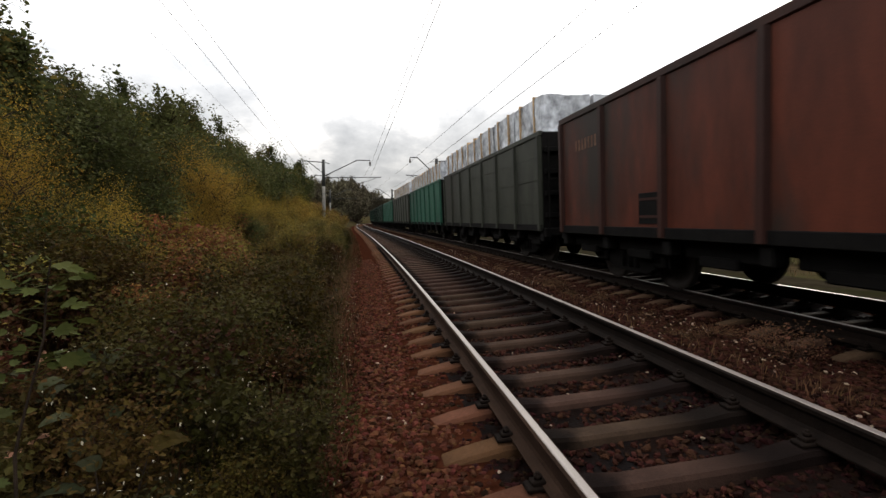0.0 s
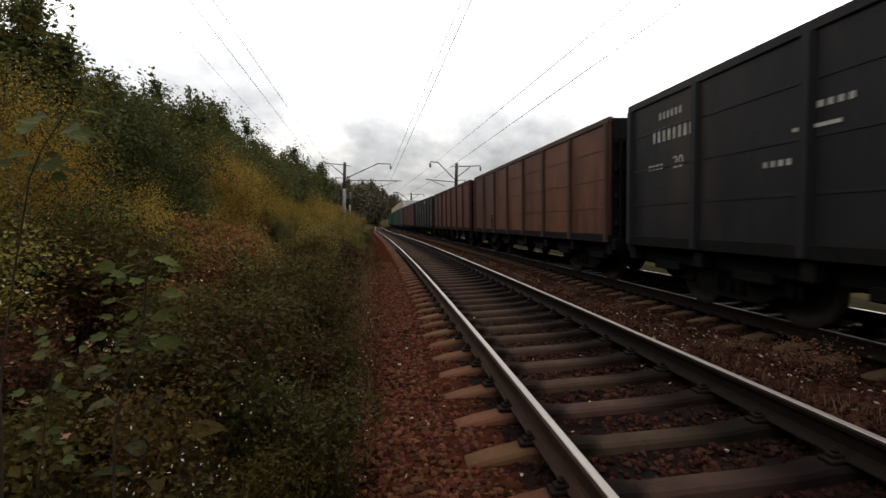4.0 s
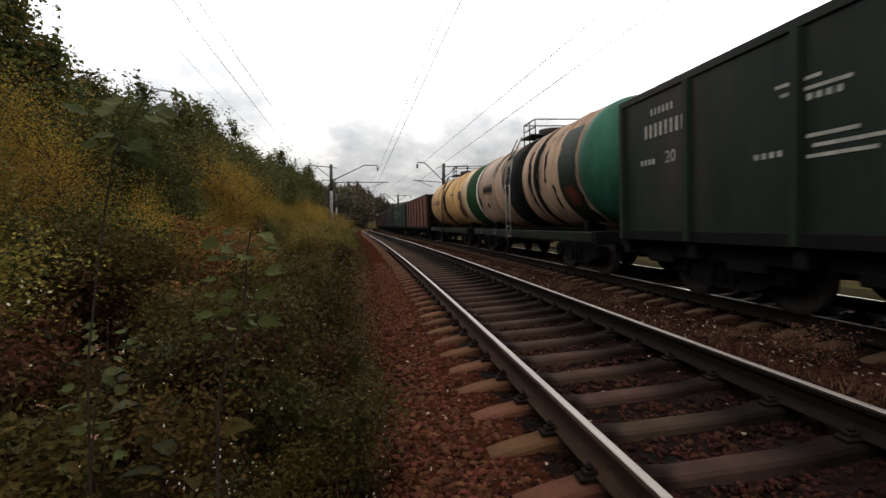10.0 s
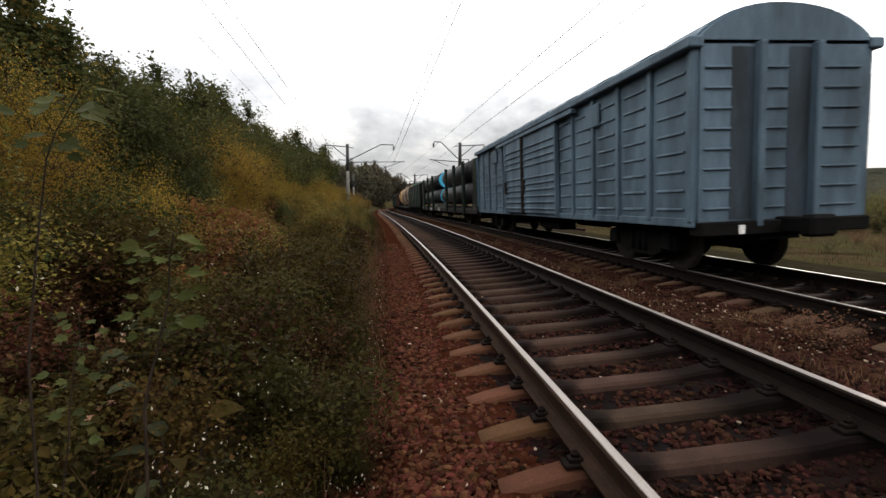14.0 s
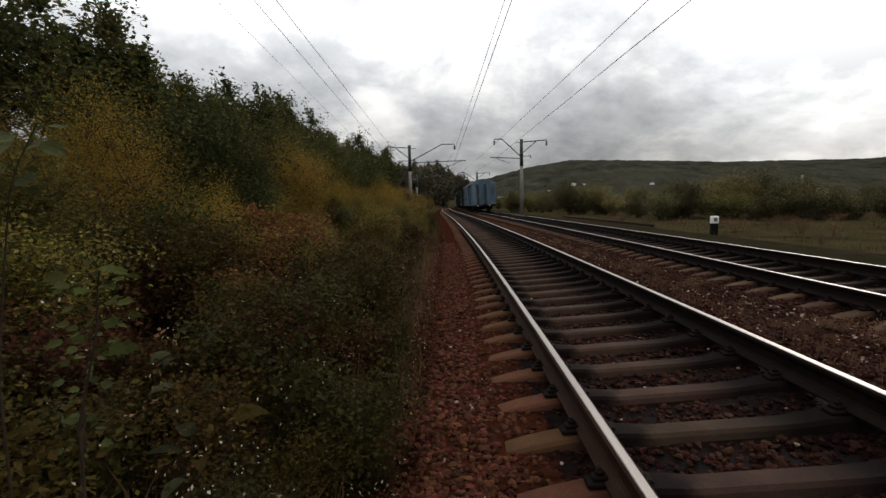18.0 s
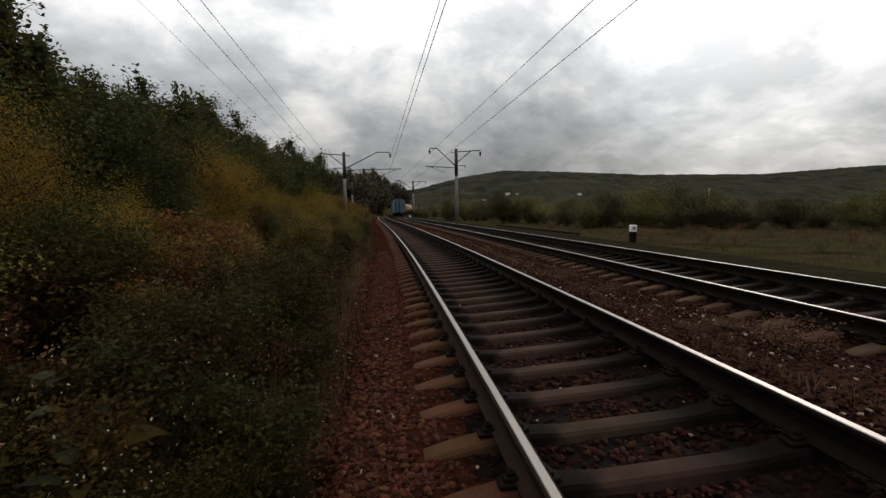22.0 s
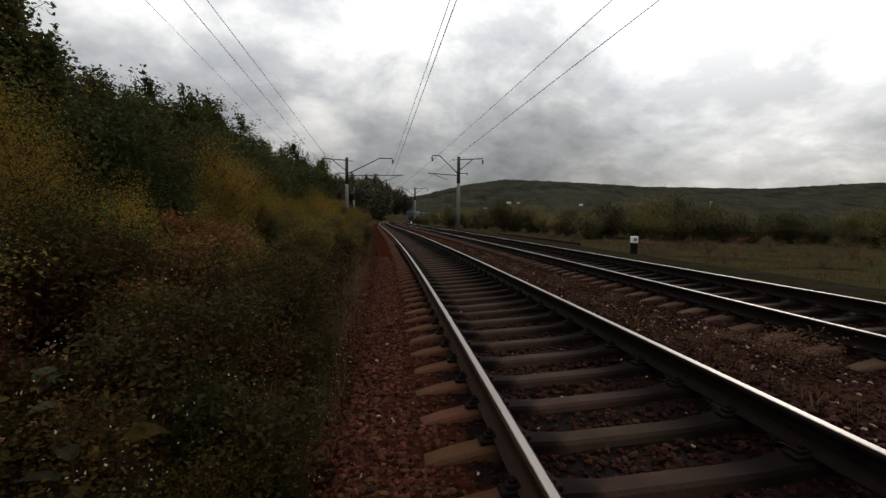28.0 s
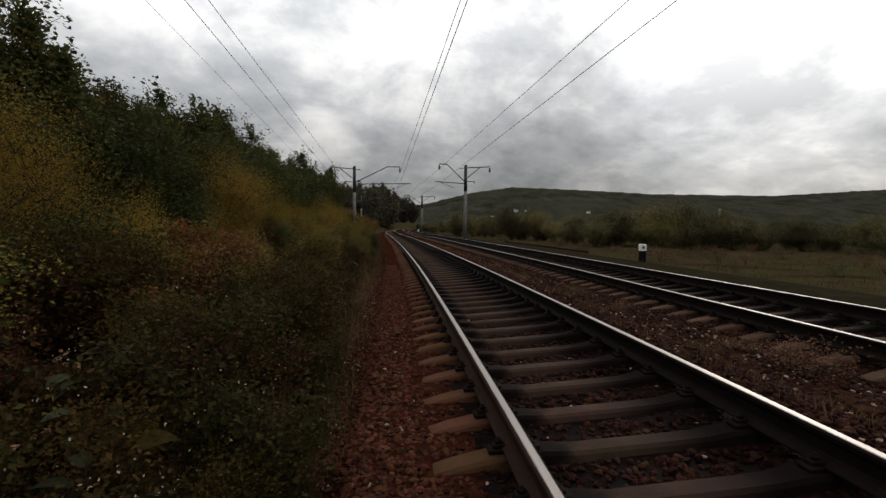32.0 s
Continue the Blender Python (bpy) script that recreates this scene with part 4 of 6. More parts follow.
    grass_field("dry_grass", [(-3.6, -1.2, 0.9, 24, 2600, 0.15, 0.55), (-3.2, -1.2, 6, 40, 8200, 0.18, 0.55), (-2.1, -1.25, 2.6, 9, 2400, 0.06, 0.22), (-1.8, -1.0, 1.0, 9, 2600, 0.05, 0.2), (-2.0, -0.85, 16, 95, 4200, 0.06, 0.24), (2.3, 3.6, 3, 40, 3200, 0.05, 0.22), (10.5, 24, 4, 60, 2600, 0.08, 0.3), (-4.5, -1.15, 1.0, -9, 4000, 0.1, 0.4)], M["dry"], "dry straw-coloured grass stems", 22)
    seeds = []
    for k in range(3200):
        y_ = 0.9 + 20 * rng.random() ** 1.8
        s_ = -1.02 - 0.75 * rng.random() if k % 2 else -1.25 - 3.4 * rng.random() ** 1.3
        g_ = max(ground_z(s_ + bend(y_), y_), float(bed_height(AXIS, Z1, 1.9, 1.9, s_)) if s_ > -1.45 else -9)
        seeds.append((s_ + bend(y_), y_, g_ + (rng.uniform(0.02, 0.16) if s_ > -1.5 else rng.uniform(0.05, 0.34) * (1 + 2.2 * min(1.0, -s_ - 1.2)))))
    v, f = leaf_cloud(seeds, 3600, 0.03, 0.018, rng, 1.4)
    tagged(new("dry_leaf_litter", raw("dry_leaf_litter", v.tolist(), f.tolist(), M["chaff"])), "pale dry seed heads and leaf scraps among weeds", "grass", kind="stuff")
    fallen = []
    for k in range(150):
        y_, s_ = 1.6 + 8 * rng.random() ** 1.3, -1.3 - 2.6 * rng.random()
        fallen.append((s_ + bend(y_), y_, ground_z(s_ + bend(y_), y_) + rng.uniform(0.2, 0.42) * min(1.0, -s_ - 0.7)))
    v, f = leaf_cloud(fallen, 170, 0.02, 0.055, rng, 0.5)
    tagged(new("fallen_leaves", raw("fallen_leaves", v.tolist(), f.tolist(), M["fallen"])), "curled tan fallen leaves caught on weeds", "leaves", kind="stuff")
    # scrub beyond the second track
    for seed, mat in ((13, "scrub"), (14, "scrub"), (15, "scrub_light")):
        t = plant("bush", seed, 2.6, 3.8, 12, 5200, 0.12, M[mat], "dull green rounded scrub bush beyond the tracks", "shrub", 0.26, 0.03, 0.1, 0.5, 8)
        n = 40 if mat == "scrub" else 18
        put(t, spots_in(rng, n, 16, 85, 38, 62, 0.6, 1.15, 1.0) + spots_in(rng, n // 2, 40, 150, 64, 130, 0.9, 1.6, 1) + spots_in(rng, 14, 12, 34, 60, 150, 0.8, 1.5, 1), "scrub beyond the tracks")
    for i, seed in enumerate((24, 25)):
        t = plant("bush", seed, 3.6, 5.2, 16, 10000, 0.105, M["scrub_light" if i else "scrub"], "large untidy dull green bush beyond the tracks", "shrub", 0.3, 0.03, 0.05, 0.5, 9, M["scrub"])
        big = [(13.2, 57, 1.0), (17.2, 60, 1.0), (20.5, 46, 0.85), (24.5, 45, 1.05), (28.5, 45.5, 1.15), (33, 46, 0.95), (38, 42, 0.8), (42.5, 40, 0.85), (47, 38, 1.0), (35.5, 30, 0.95), (39.5, 31, 1.1), (11.8, 80, 0.8), (10.6, 95, 0.7), (22.5, 62, 0.9)]
        put(t, [(a - bend(b), b, k, 77 * n) for n, (a, b, k) in enumerate(big) if n % 2 == i] + spots_in(rng, 8, 8.5, 13, 105, 180, 0.4, 0.75, 1), "scrub beyond the tracks")
    for seed, mat in ((28, "scrub"), (29, "dry")):
        t = plant("weed_clump", seed, 1.2, 1.6, 10, 900, 0.07, M[mat], "low rough weed clump beyond the far track", "weed", 0.14, 0.006, 0.05, 0.5, 6)
        put(t, spots_in(rng, 55, 11.5, 50, 14, 44, 0.25, 0.7, 1.0), "weeds beyond the far track")
    # wood at the bend
    for seed in (16, 17):
        t = plant("tree", seed, 12, 8, 14, 5200, 0.55, M["far"], "tall dark tree in the wood at the bend", "tree", 0.85, 0.18, 0.02, 0.5, 8)
        wood = [(-34 + 2.6 * k, 160 + 9 * (k % 3), 14.4 + 1.2 * math.sin(k * 2.1)) for k in range(12)] + [(-40, 170, 13), (-46, 172, 12), (-10, 276, 21), (-4, 280, 19.5), (1, 284, 18), (6, 280, 15), (-16, 278, 21)]
        put(t, [(x - bend(y), y + (seed - 16) * 4, (h - ground_z(x, y)) / 13.2, rng.uniform(0, 360)) for x, y, h in wood], "wood at the bend")
    for seed in (18,):
        t = plant("bush", seed, 2.6, 3.0, 9, 2600, 0.12, M["mid"], "olive brown bush beside the bend", "shrub", 0.24, 0.03, 0.1, 0.5, 8, M["red"])
        put(t, spots_in(rng, 26, -9, -2.6, 55, 140, 0.5, 1.0, 1.0), "bushes beside the bend")


# ---- hill ----
def hill_z(x, t):
    top = np.interp(x, [-1500, -300, 60, 220, 350, 540, 830, 1230, 1700, 2600, 4200], [20, 30, 66, 107, 127, 122, 111, 110, 140, 156, 150])
    z = -8 + (top + 8) * (1 - (1 - t) ** 1.6)
    for a, b, c, d in ((3.5, 0.03, 9, 2), (3.2, 0.045, 40, 5), (2.2, 0.13, 60, 8)):
        z += a * noise.noise(Vector((x * b, t * c, d)))
    return z


def build_hill():
    xs = np.linspace(-1500, 4200, 620)
    verts, faces, rows = [], [], 14
    for x in xs:
        for r in range(rows):
            t = r / (rows - 1)
            verts.append((x, 900 + 600 * t, hill_z(x, t)))
    for i in range(len(xs) - 1):
        for r in range(rows - 1):
            a = i * rows + r
            faces.append((a, a + rows, a + rows + 1, a + 1))
    for i in range(len(xs)):
        verts.append((xs[i], 1900, -20))
    n = len(xs) * rows
    for i in range(len(xs) - 1):
        faces.append((i * rows + rows - 1, (i + 1) * rows + rows - 1, n + i + 1, n + i))
    tagged(new("backdrop", raw("backdrop", verts, faces, M["hill"])), "long wooded hill on the horizon", "hill", kind="structure")


# ---- overhead line ----
def insulator(name, parent, x, z):
    bm = B()
    tube(bm, (x, 0, z), (x, 0, z - 0.2), 0.02)
    for k in range(3):
        tube(bm, (x, 0, z - 0.2 - 0.17 * k), (x, 0, z - 0.33 - 0.17 * k), 0.15, 0.08, 12)
    part(name, bm, M["insul"], parent, "brown porcelain insulator")


def mast(x, y, flip, arms, label, top=8.75, base=-0.6):
    """Mast with brackets; arms: (feeder reach, cantilever reach, rod reach), away from the mast."""
    root = thing("catenary_mast", label, "catenary mast", "catenary masts")
    root.location = (x, y, 0)
    root.rotation_euler = (0, 0, radians(heading(y)))
    feeder, reach, rod = arms
    d = flip
    bm = B()
    tube(bm, (0, 0, base), (0, 0, top), 0.24, 0.17, 14)
    part("mast_pole", bm, M["galv"], root, "tapered weathered concrete pole")
    bm = B()
    tube(bm, (0, 0, 5.4), (0, 0, top + 0.05), 0.22, 0.19, 12)
    part("steel_sleeve", bm, M["arm"], root, "dark steel bands round the head")
    bm = B()
    tube(bm, (0, 0, top - 0.3), (-d * feeder, 0, top - 0.1), 0.06)
    tube(bm, (-d * feeder * 0.6, 0, top - 0.2), (0, 0, top - 1.7), 0.05)
    tube(bm, (0, 0, top - 0.3), (d * 0.8, 0, top - 0.4), 0.04)
    tube(bm, (0, 0, top - 2.0), (-d * 1.15, 0, top - 1.95), 0.045)
    tube(bm, (-d * 1.1, 0, top - 1.95), (-d * 1.1, 0, top - 2.2), 0.06)
    part("feeder_bracket", bm, M["arm"], root)
    insulator("insulator", root, -d * feeder, top - 0.1)
    bm = B()
    tube(bm, (0, 0, top - 2.1), (d * reach * 0.72, 0, top + 0.1), 0.06)
    tube(bm, (d * reach * 0.72, 0, top + 0.1), (d * reach, 0, top + 0.1), 0.06)
    part("cantilever", bm, M["arm"], root)
    insulator("insulator", root, d * reach, top + 0.1)
    bm = B()
    tube(bm, (0, 0, top - 2.25), (d * rod, 0, top - 2.05), 0.05)
    tube(bm, (d * (rod - 0.6), 0, top - 2.1), (d * (rod - 1.4), 0, top - 2.45), 0.03)
    tube(bm, (d * (rod - 1.4), 0, top - 2.45), (d * (rod - 2.4), 0, top - 2.8), 0.025)
    part("registration_arm", bm, M["arm"], root)
    return root


def wire(points, r, label):
    bm = B()
    for a, b in zip(points, points[1:]):
        tube(bm, a, b, r, n=5, cap=False)
    tagged(new("overhead_wire", mesh("overhead_wire", bm, M["wire"])), label, "wire", "overhead wires")


def line(a, b, y):
    """The point at y on the line through a and b."""
    t = (y - a[1]) / (b[1] - a[1])
    return tuple(a[i] + t * (b[i] - a[i]) for i in range(3))


def build_overhead():
    mast(-6.6, 62.5, 1, (3.2, 5.95, 7.4), "concrete catenary mast with steel brackets at the foot of the bank")
    mast(7.45, 58, -1, (3.05, 3.3, 3.8), "concrete catenary mast with steel brackets beside the far track", 8.6)
    mast(4.7, 115, -1, (3.1, 4.4, 4.6), "distant catenary mast beside the far track", 8.5)
    mast(-10.4, 120, 1, (3.0, 5.5, 6.5), "distant catenary mast beside the near track", 8.6)
    T = "thin dark overhead wire above the line"
    runs = [((-7.54, 17.32, 8.2), (-9.75, 62.5, 7.85), (-13.5, 120, 8.0)), ((-6.77, 17.23, 8.2), (-7.7, 62.5, 6.95), (-11.2, 120, 7.2)), ((-9.29, 18.43, 8.6), (-10.6, 62.5, 6.6), None),
            ((1.07, 14.96, 7.6), (-0.65, 62.5, 8.05), (-4.6, 120, 8.0)), ((0.9, 12.02, 6.3), (-0.9, 62.5, 6.0), (-4.9, 120, 6.0)),
            ((5.71, 11.47, 6.3), (3.75, 58, 6.0), (-0.3, 115, 6.0)), ((5.88, 14.41, 7.6), (4.15, 58, 8.1), (0.3, 115, 8.0))]
    for a, b, c in runs:
        near = line(a, b, -14)
        wire([near, a, b] + ([c] if c else []), 0.0125 if c else 0.007, T)


# ---- trackside ----
def build_trackside():
    post = thing("distance_post", "short white-topped black distance post beside the track", "post")
    post.location = (10.62, 21, 0)
    part("lower_post", box(B(), -0.135, 0.135, -0.1, 0.1, -0.75, -0.03, 0.015), M["black"], post, "black painted lower half")
    part("upper_post", box(B(), -0.145, 0.145, -0.11, 0.11, -0.03, 0.28, 0.02), M["white"], post, "white painted upper half")
    bm = B()
    for k in range(3):
        box(bm, -0.075 + 0.055 * k, -0.04 + 0.055 * k, -0.118, -0.109, 0.05, 0.21)
    part("number_bars", bm, M["black"], post, "dark numeral bars")
    slab = thing("stacked_rail", "spare dark rail lying beside the track", "rail")
    path = [(10.3 + bend(y) - bend(27), y, -0.32) for y in (26.5, 32, 38, 45)]
    part("rail_bar", sweep(B(), RAIL, path), M["rail_rust"], slab)
    wp = thing("marker_pole", "slender pale grey pole among the far bushes", "pole")
    wp.location = (49.7, 70, 0)
    part("pole_shaft", tube(B(), (0, 0, -3), (0, 0, 4.1), 0.17, 0.14, 10), M["galv"], wp)
    mp = thing("marker_post", "small white marker post beside the far track", "post")
    mp.location = (3.25, 100, -0.5)
    part("post_shaft", box(B(), -0.12, 0.12, -0.1, 0.1, 0, 0.85, 0.02), M["white"], mp)
    for x, t, w in ((201, 0.19, 7), (262, 0.25, 9), (284, 0.25, 6), (420, 0.2, 7), (610, 0.14, 6)):
        h = thing("house", "small white house far off on the hillside", "house", "houses on the hill")
        h.location = (x, 898 + 600 * t, hill_z(x, t) - 1)
        part("wall", box(B(), -w / 2, w / 2, -3, 3, -3, 4.2), M["white"], h)
        bm = B()
        q = [bm.verts.new((a * (w / 2 + 0.4), b * 3.5, c)) for a in (-1, 1) for b, c in ((-1, 4.2), (0, 6.6), (1, 4.2))]
        for f in ((0, 1, 4, 3), (1, 2, 5, 4), (0, 3, 5, 2), (0, 2, 1), (3, 4, 5)):
            bm.faces.new([q[k] for k in f])
        part("roof", bm, M["arm"], h, "dark pitched roof")


# ---- rolling stock ----
def wheel_mesh():
    return mesh("wheel", lathe(B(), [(-0.07, 0.06), (-0.07, 0.2), (-0.03, 0.34), (-0.065, 0.42), (-0.065, 0.47), (0.05, 0.48), (0.065, 0.505), (0.075, 0.5), (0.07, 0.4), (0.02, 0.33), (0.04, 0.18), (0.09, 0.12), (0.09, 0.05)], "x", 24), M["iron"], "wheel")


def frame_mesh():
    bm = B()
    prof = [(-1.15, 0.36), (-1.15, 0.66), (-0.75, 0.72), (-0.42, 0.86), (0.42, 0.86), (0.75, 0.72), (1.15, 0.66), (1.15, 0.36), (0.8, 0.34), (0.5, 0.22), (-0.5, 0.22), (-0.8, 0.34)]
    a = [bm.verts.new((-0.09, y, z)) for y, z in prof]
    b = [bm.verts.new((0.09, y, z)) for y, z in prof]
    n = len(prof)
    for k in range(n):
        bm.faces.new((a[k], a[(k + 1) % n], b[(k + 1) % n], b[k]))
    bm.faces.new(a); bm.faces.new(b[::-1])
    for y in (-0.925, 0.925):
        box(bm, -0.17, 0.17, y - 0.16, y + 0.16, 0.36, 0.64, 0.03)
    for y in (-0.22, 0, 0.22):
        tube(bm, (0.05, y, 0.3), (0.05, y, 0.72), 0.085, n=10)
    return mesh("side_frame", bm, M["black"], "side_frame")


def bogie(parent, y):
    if "wheel" not in CACHE:
        wheel_mesh(); frame_mesh()
        CACHE["axle"] = mesh("axle", tube(B(), (-1.05, 0, 0.475), (1.05, 0, 0.475), 0.09, n=10), M["black"])
        CACHE["bolster"] = mesh("bolster", box(B(), -1.1, 1.1, -0.22, 0.22, 0.48, 0.84, 0.03), M["black"])
    bo = part("bogie", CACHE["bolster"], None, parent, "grimy black cast bogie", pose(0, y, 0))
    for dy in (-0.925, 0.925):
        part("axle", CACHE["axle"], None, bo, at=pose(0, dy, 0))
        for s in (-1, 1):
            part("wheel", CACHE["wheel"], None, bo, at=pose(s * 0.79, dy, 0.475, 0, 0, 0 if s > 0 else 180))
    for s in (-1, 1):
        part("side_frame", CACHE["side_frame"], None, bo, at=pose(s * 1.02, 0, 0, 0, 0, 0 if s > 0 else 180))


def coupler(parent, y, s, hose=True):
    key = "coupler"
    if key not in CACHE:
        bm = B()
        box(bm, -0.12, 0.12, -0.3, 0.55, 0.82, 1.06, 0.03)
        box(bm, -0.24, 0.2, 0.4, 0.66, 0.78, 1.1, 0.05)
        mesh("coupler", bm, M["black"], key)
    part("coupler", CACHE[key], None, parent, at=pose(0, y, -0.1, 0, 0, 0 if s > 0 else 180))
    if not hose:
        return
    if "hose" not in CACHE:
        bm = B()
        pts = [Vector((-0.5, 0.1 + 0.5 * t, 0.86 - 0.32 * math.sin(math.pi * t * 0.8))) for t in np.linspace(0, 1, 9)]
        for a, b in zip(pts, pts[1:]):
            tube(bm, a, b, 0.03, n=6)
        mesh("brake_hose", bm, M["black"], "hose")
    part("brake_hose", CACHE["hose"], None, parent, "hanging rubber brake hose", pose(0, y, -0.1, 0, 0, 0 if s > 0 else 180))


def bars(bm, x, y, z, n, w, h, gap, dirn=-1):
    """A row of upright bars standing for writing on a side at x, written along y."""
    for k in range(n):
        y0 = y + dirn * k * (w + gap)
        box(bm, x - 0.004, x + 0.002, min(y0, y0 + dirn * w), max(y0, y0 + dirn * w), z, z + h)
    return bm


def letter(words, size, at, parent, ink="mark", label="worn white painted number"):
    """Painted characters on a side that faces -x."""
    cu = bpy.data.curves.new("letters", "FONT")
    cu.body, cu.size, cu.extrude = words, size * 1.35, 0.001
    ob = new("letters", cu)
    me = bpy.data.meshes.new_from_object(ob.evaluated_get(bpy.context.evaluated_depsgraph_get()))
    bpy.data.objects.remove(ob)
    me.materials.clear()
    me.materials.append(M[ink])
    part("painted_number", me, None, parent, label, pose(*at, 90, 0, -90))


REDDISH = ("red", "red2", "red3", "brown")


def gondola(colour, label, marks=(), logo=False, hatch=False):
    """Open box wagon: ribbed sides, end walls, hatches, two bogies."""
    root = thing("open_wagon", label, "freight wagon", "wagons of the train")
    P = PAINT[colour]
    L, Wd, z0, z1 = 6.4, 1.5, 0.98, 3.4
    for s in (-1, 1):
        part("side_wall", box(B(), s * Wd - 0.02, s * Wd + 0.02, -L, L, z0, z1), P, root)
        part("top_chord", box(B(), s * Wd - 0.05, s * (Wd) + 0.05, -L - 0.02, L + 0.02, z1 - 0.1, z1 + 0.03, 0.015), POST.get(colour, P), root, "dark top edge")
        # the sill's black is grime plus painted-in shade low on the side
        part("side_sill", box(B(), s * Wd - 0.06, s * Wd + 0.045, -L, L, z0 - 0.08, z0 + 0.09, 0.01), M["black"], root, "grimy lower sill with shade in its black")
        key = ("post", colour)
        if key not in CACHE:
            bm = B()
            pr = [(-0.085, 0.02), (-0.05, 0.1), (0.05, 0.1), (0.085, 0.02)]
            lo = [bm.verts.new((x, y, z0 - 0.06)) for y, x in pr]
            hi = [bm.verts.new((x * 0.85, y, z1 - 0.1)) for y, x in pr]
            for k in range(4):
                bm.faces.new((lo[k], lo[(k + 1) % 4], hi[(k + 1) % 4], hi[k]))
            bm.faces.new(lo); bm.faces.new(hi[::-1])
            mesh("side_post", bm, POST.get(colour, P), key)
        for k in range(8):
            y = -L + 0.08 + (2 * L - 0.16) * k / 7
            part("side_post", CACHE[key], None, root, at=pose(s * Wd, y, 0, 0, 0, 0 if s > 0 else 180))
        hk = ("ridge", colour)
        if colour not in ("black", "greygreen", "brown"):
            continue
        if hk not in CACHE:
            bm = B()
            for z in (1.6, 2.2, 2.8):
                box(bm, 0.02, 0.03, -6.3, 6.3, z, z + 0.035)
            mesh("side_ridge", bm, P, hk)
        part("side_ridge", CACHE[hk], None, root, at=pose(s * Wd, 0, 0, 0, 0, 0 if s > 0 else 180))
    for s in (-1, 1):
        # end walls and their ribs are black whatever the wagon's paint
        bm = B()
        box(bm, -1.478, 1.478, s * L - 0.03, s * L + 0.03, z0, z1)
        part("end_wall", bm, M["black"], root, "black end wall")
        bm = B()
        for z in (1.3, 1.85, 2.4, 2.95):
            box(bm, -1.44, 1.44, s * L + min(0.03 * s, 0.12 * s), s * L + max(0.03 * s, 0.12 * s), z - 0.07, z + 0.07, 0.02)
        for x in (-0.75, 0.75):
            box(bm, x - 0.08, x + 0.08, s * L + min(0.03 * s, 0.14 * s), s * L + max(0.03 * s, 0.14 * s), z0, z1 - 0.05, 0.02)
        part("end_ribs", bm, M["black"], root, "black pressed ribs")
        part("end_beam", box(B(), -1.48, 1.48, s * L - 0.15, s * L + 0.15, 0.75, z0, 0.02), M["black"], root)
        coupler(root, s * (L + 0.1), s)
        bogie(root, s * 4.3)
        lad = B()
        for x in (-1.38, -1.05):
            box(lad, x, x + 0.04, s * L + s * 0.14, s * L + s * 0.17, 0.7, 3.2)
        for k in range(7):
            box(lad, -1.38, -1.02, s * L + s * 0.14, s * L + s * 0.17, 0.8 + 0.35 * k, 0.83 + 0.35 * k)
        part("ladder", lad, M["black"], root)
    part("floor", box(B(), -1.45, 1.45, -L, L, z0 - 0.02, z0 + 0.08), M["black"], root)
    part("centre_sill", box(B(), -0.3, 0.3, -L, L, 0.62, z0 - 0.03), M["black"], root)
    if "hatch" not in CACHE:
        bm = B()
        box(bm, -0.05, 0.05, -0.7, 0.7, 0.0, 0.35, 0.02)
        box(bm, -0.1, 0.1, -0.35, 0.35, -0.1, 0.05, 0.02)
        mesh("hatch", bm, M["black"], "hatch")
    for s in (-1, 1):
        for k in range(7):
            part("hatch", CACHE["hatch"], None, root, at=pose(s * 1.25, -L + 0.92 + 1.83 * k, 0.62))
    bm = B()
    tube(bm, (-0.55, -1.2, 0.62), (-0.55, 1.0, 0.62), 0.2, n=12)
    part("air_tank", bm, M["black"], root)
    if marks:
        for y, z, n, w, h, gap in marks[:1] if colour in REDDISH else marks:
            for k in range(n):
                part("stencil_mark", bars(B(), -Wd - 0.024, y - k * (w + gap), z, 1, w, h, 0), M["bright_mark"] if colour == "green" else M["faded_mark"] if colour in REDDISH else M["mark"], root, "worn white stencil bar")
    if colour == "black":
        pl = part("label_plate", box(B(), -Wd - 0.035, -Wd - 0.02, -5.35, -5.0, 1.62, 1.9), PAINT["red3"], root, "small orange-framed label plate")
        part("plate_face", box(B(), -Wd - 0.039, -Wd - 0.034, -5.31, -5.04, 1.66, 1.86), M["mark"], pl, "pale plate face")
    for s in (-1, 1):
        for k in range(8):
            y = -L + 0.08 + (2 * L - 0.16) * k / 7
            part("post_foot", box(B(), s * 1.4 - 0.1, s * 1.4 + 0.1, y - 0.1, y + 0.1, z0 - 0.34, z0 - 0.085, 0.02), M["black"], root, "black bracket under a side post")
    if marks and colour not in REDDISH:
        letter("20", 0.2, (-Wd - 0.026, 5.08, 2.16), root, "bright_mark" if colour == "green" else "mark")
    if marks:
        # lines of small worn lettering, several panels along the side
        ink = M["bright_mark"] if colour == "green" else M["faded_mark"] if colour in REDDISH else M["mark"]
        blocks = ((3.0, 2.72, 2), (2.6, 2.1, 3), (0.9, 2.62, 2), (-0.75, 2.35, 4)) if colour in ("green", "dkgreen") else () if colour in REDDISH else ((2.9, 2.3, 1), (0.9, 2.45, 2), (-0.9, 2.0, 1))
        for y, z, n in blocks:
            for k in range(n):
                part("stencil_line", bars(B(), -Wd - 0.024, y - 0.07 * (k % 2), z - 0.11 * k, 1, 0.56 + 0.085 * ((k * 3) % 4), 0.04, 0), ink, root, "line of small worn lettering as a bar")
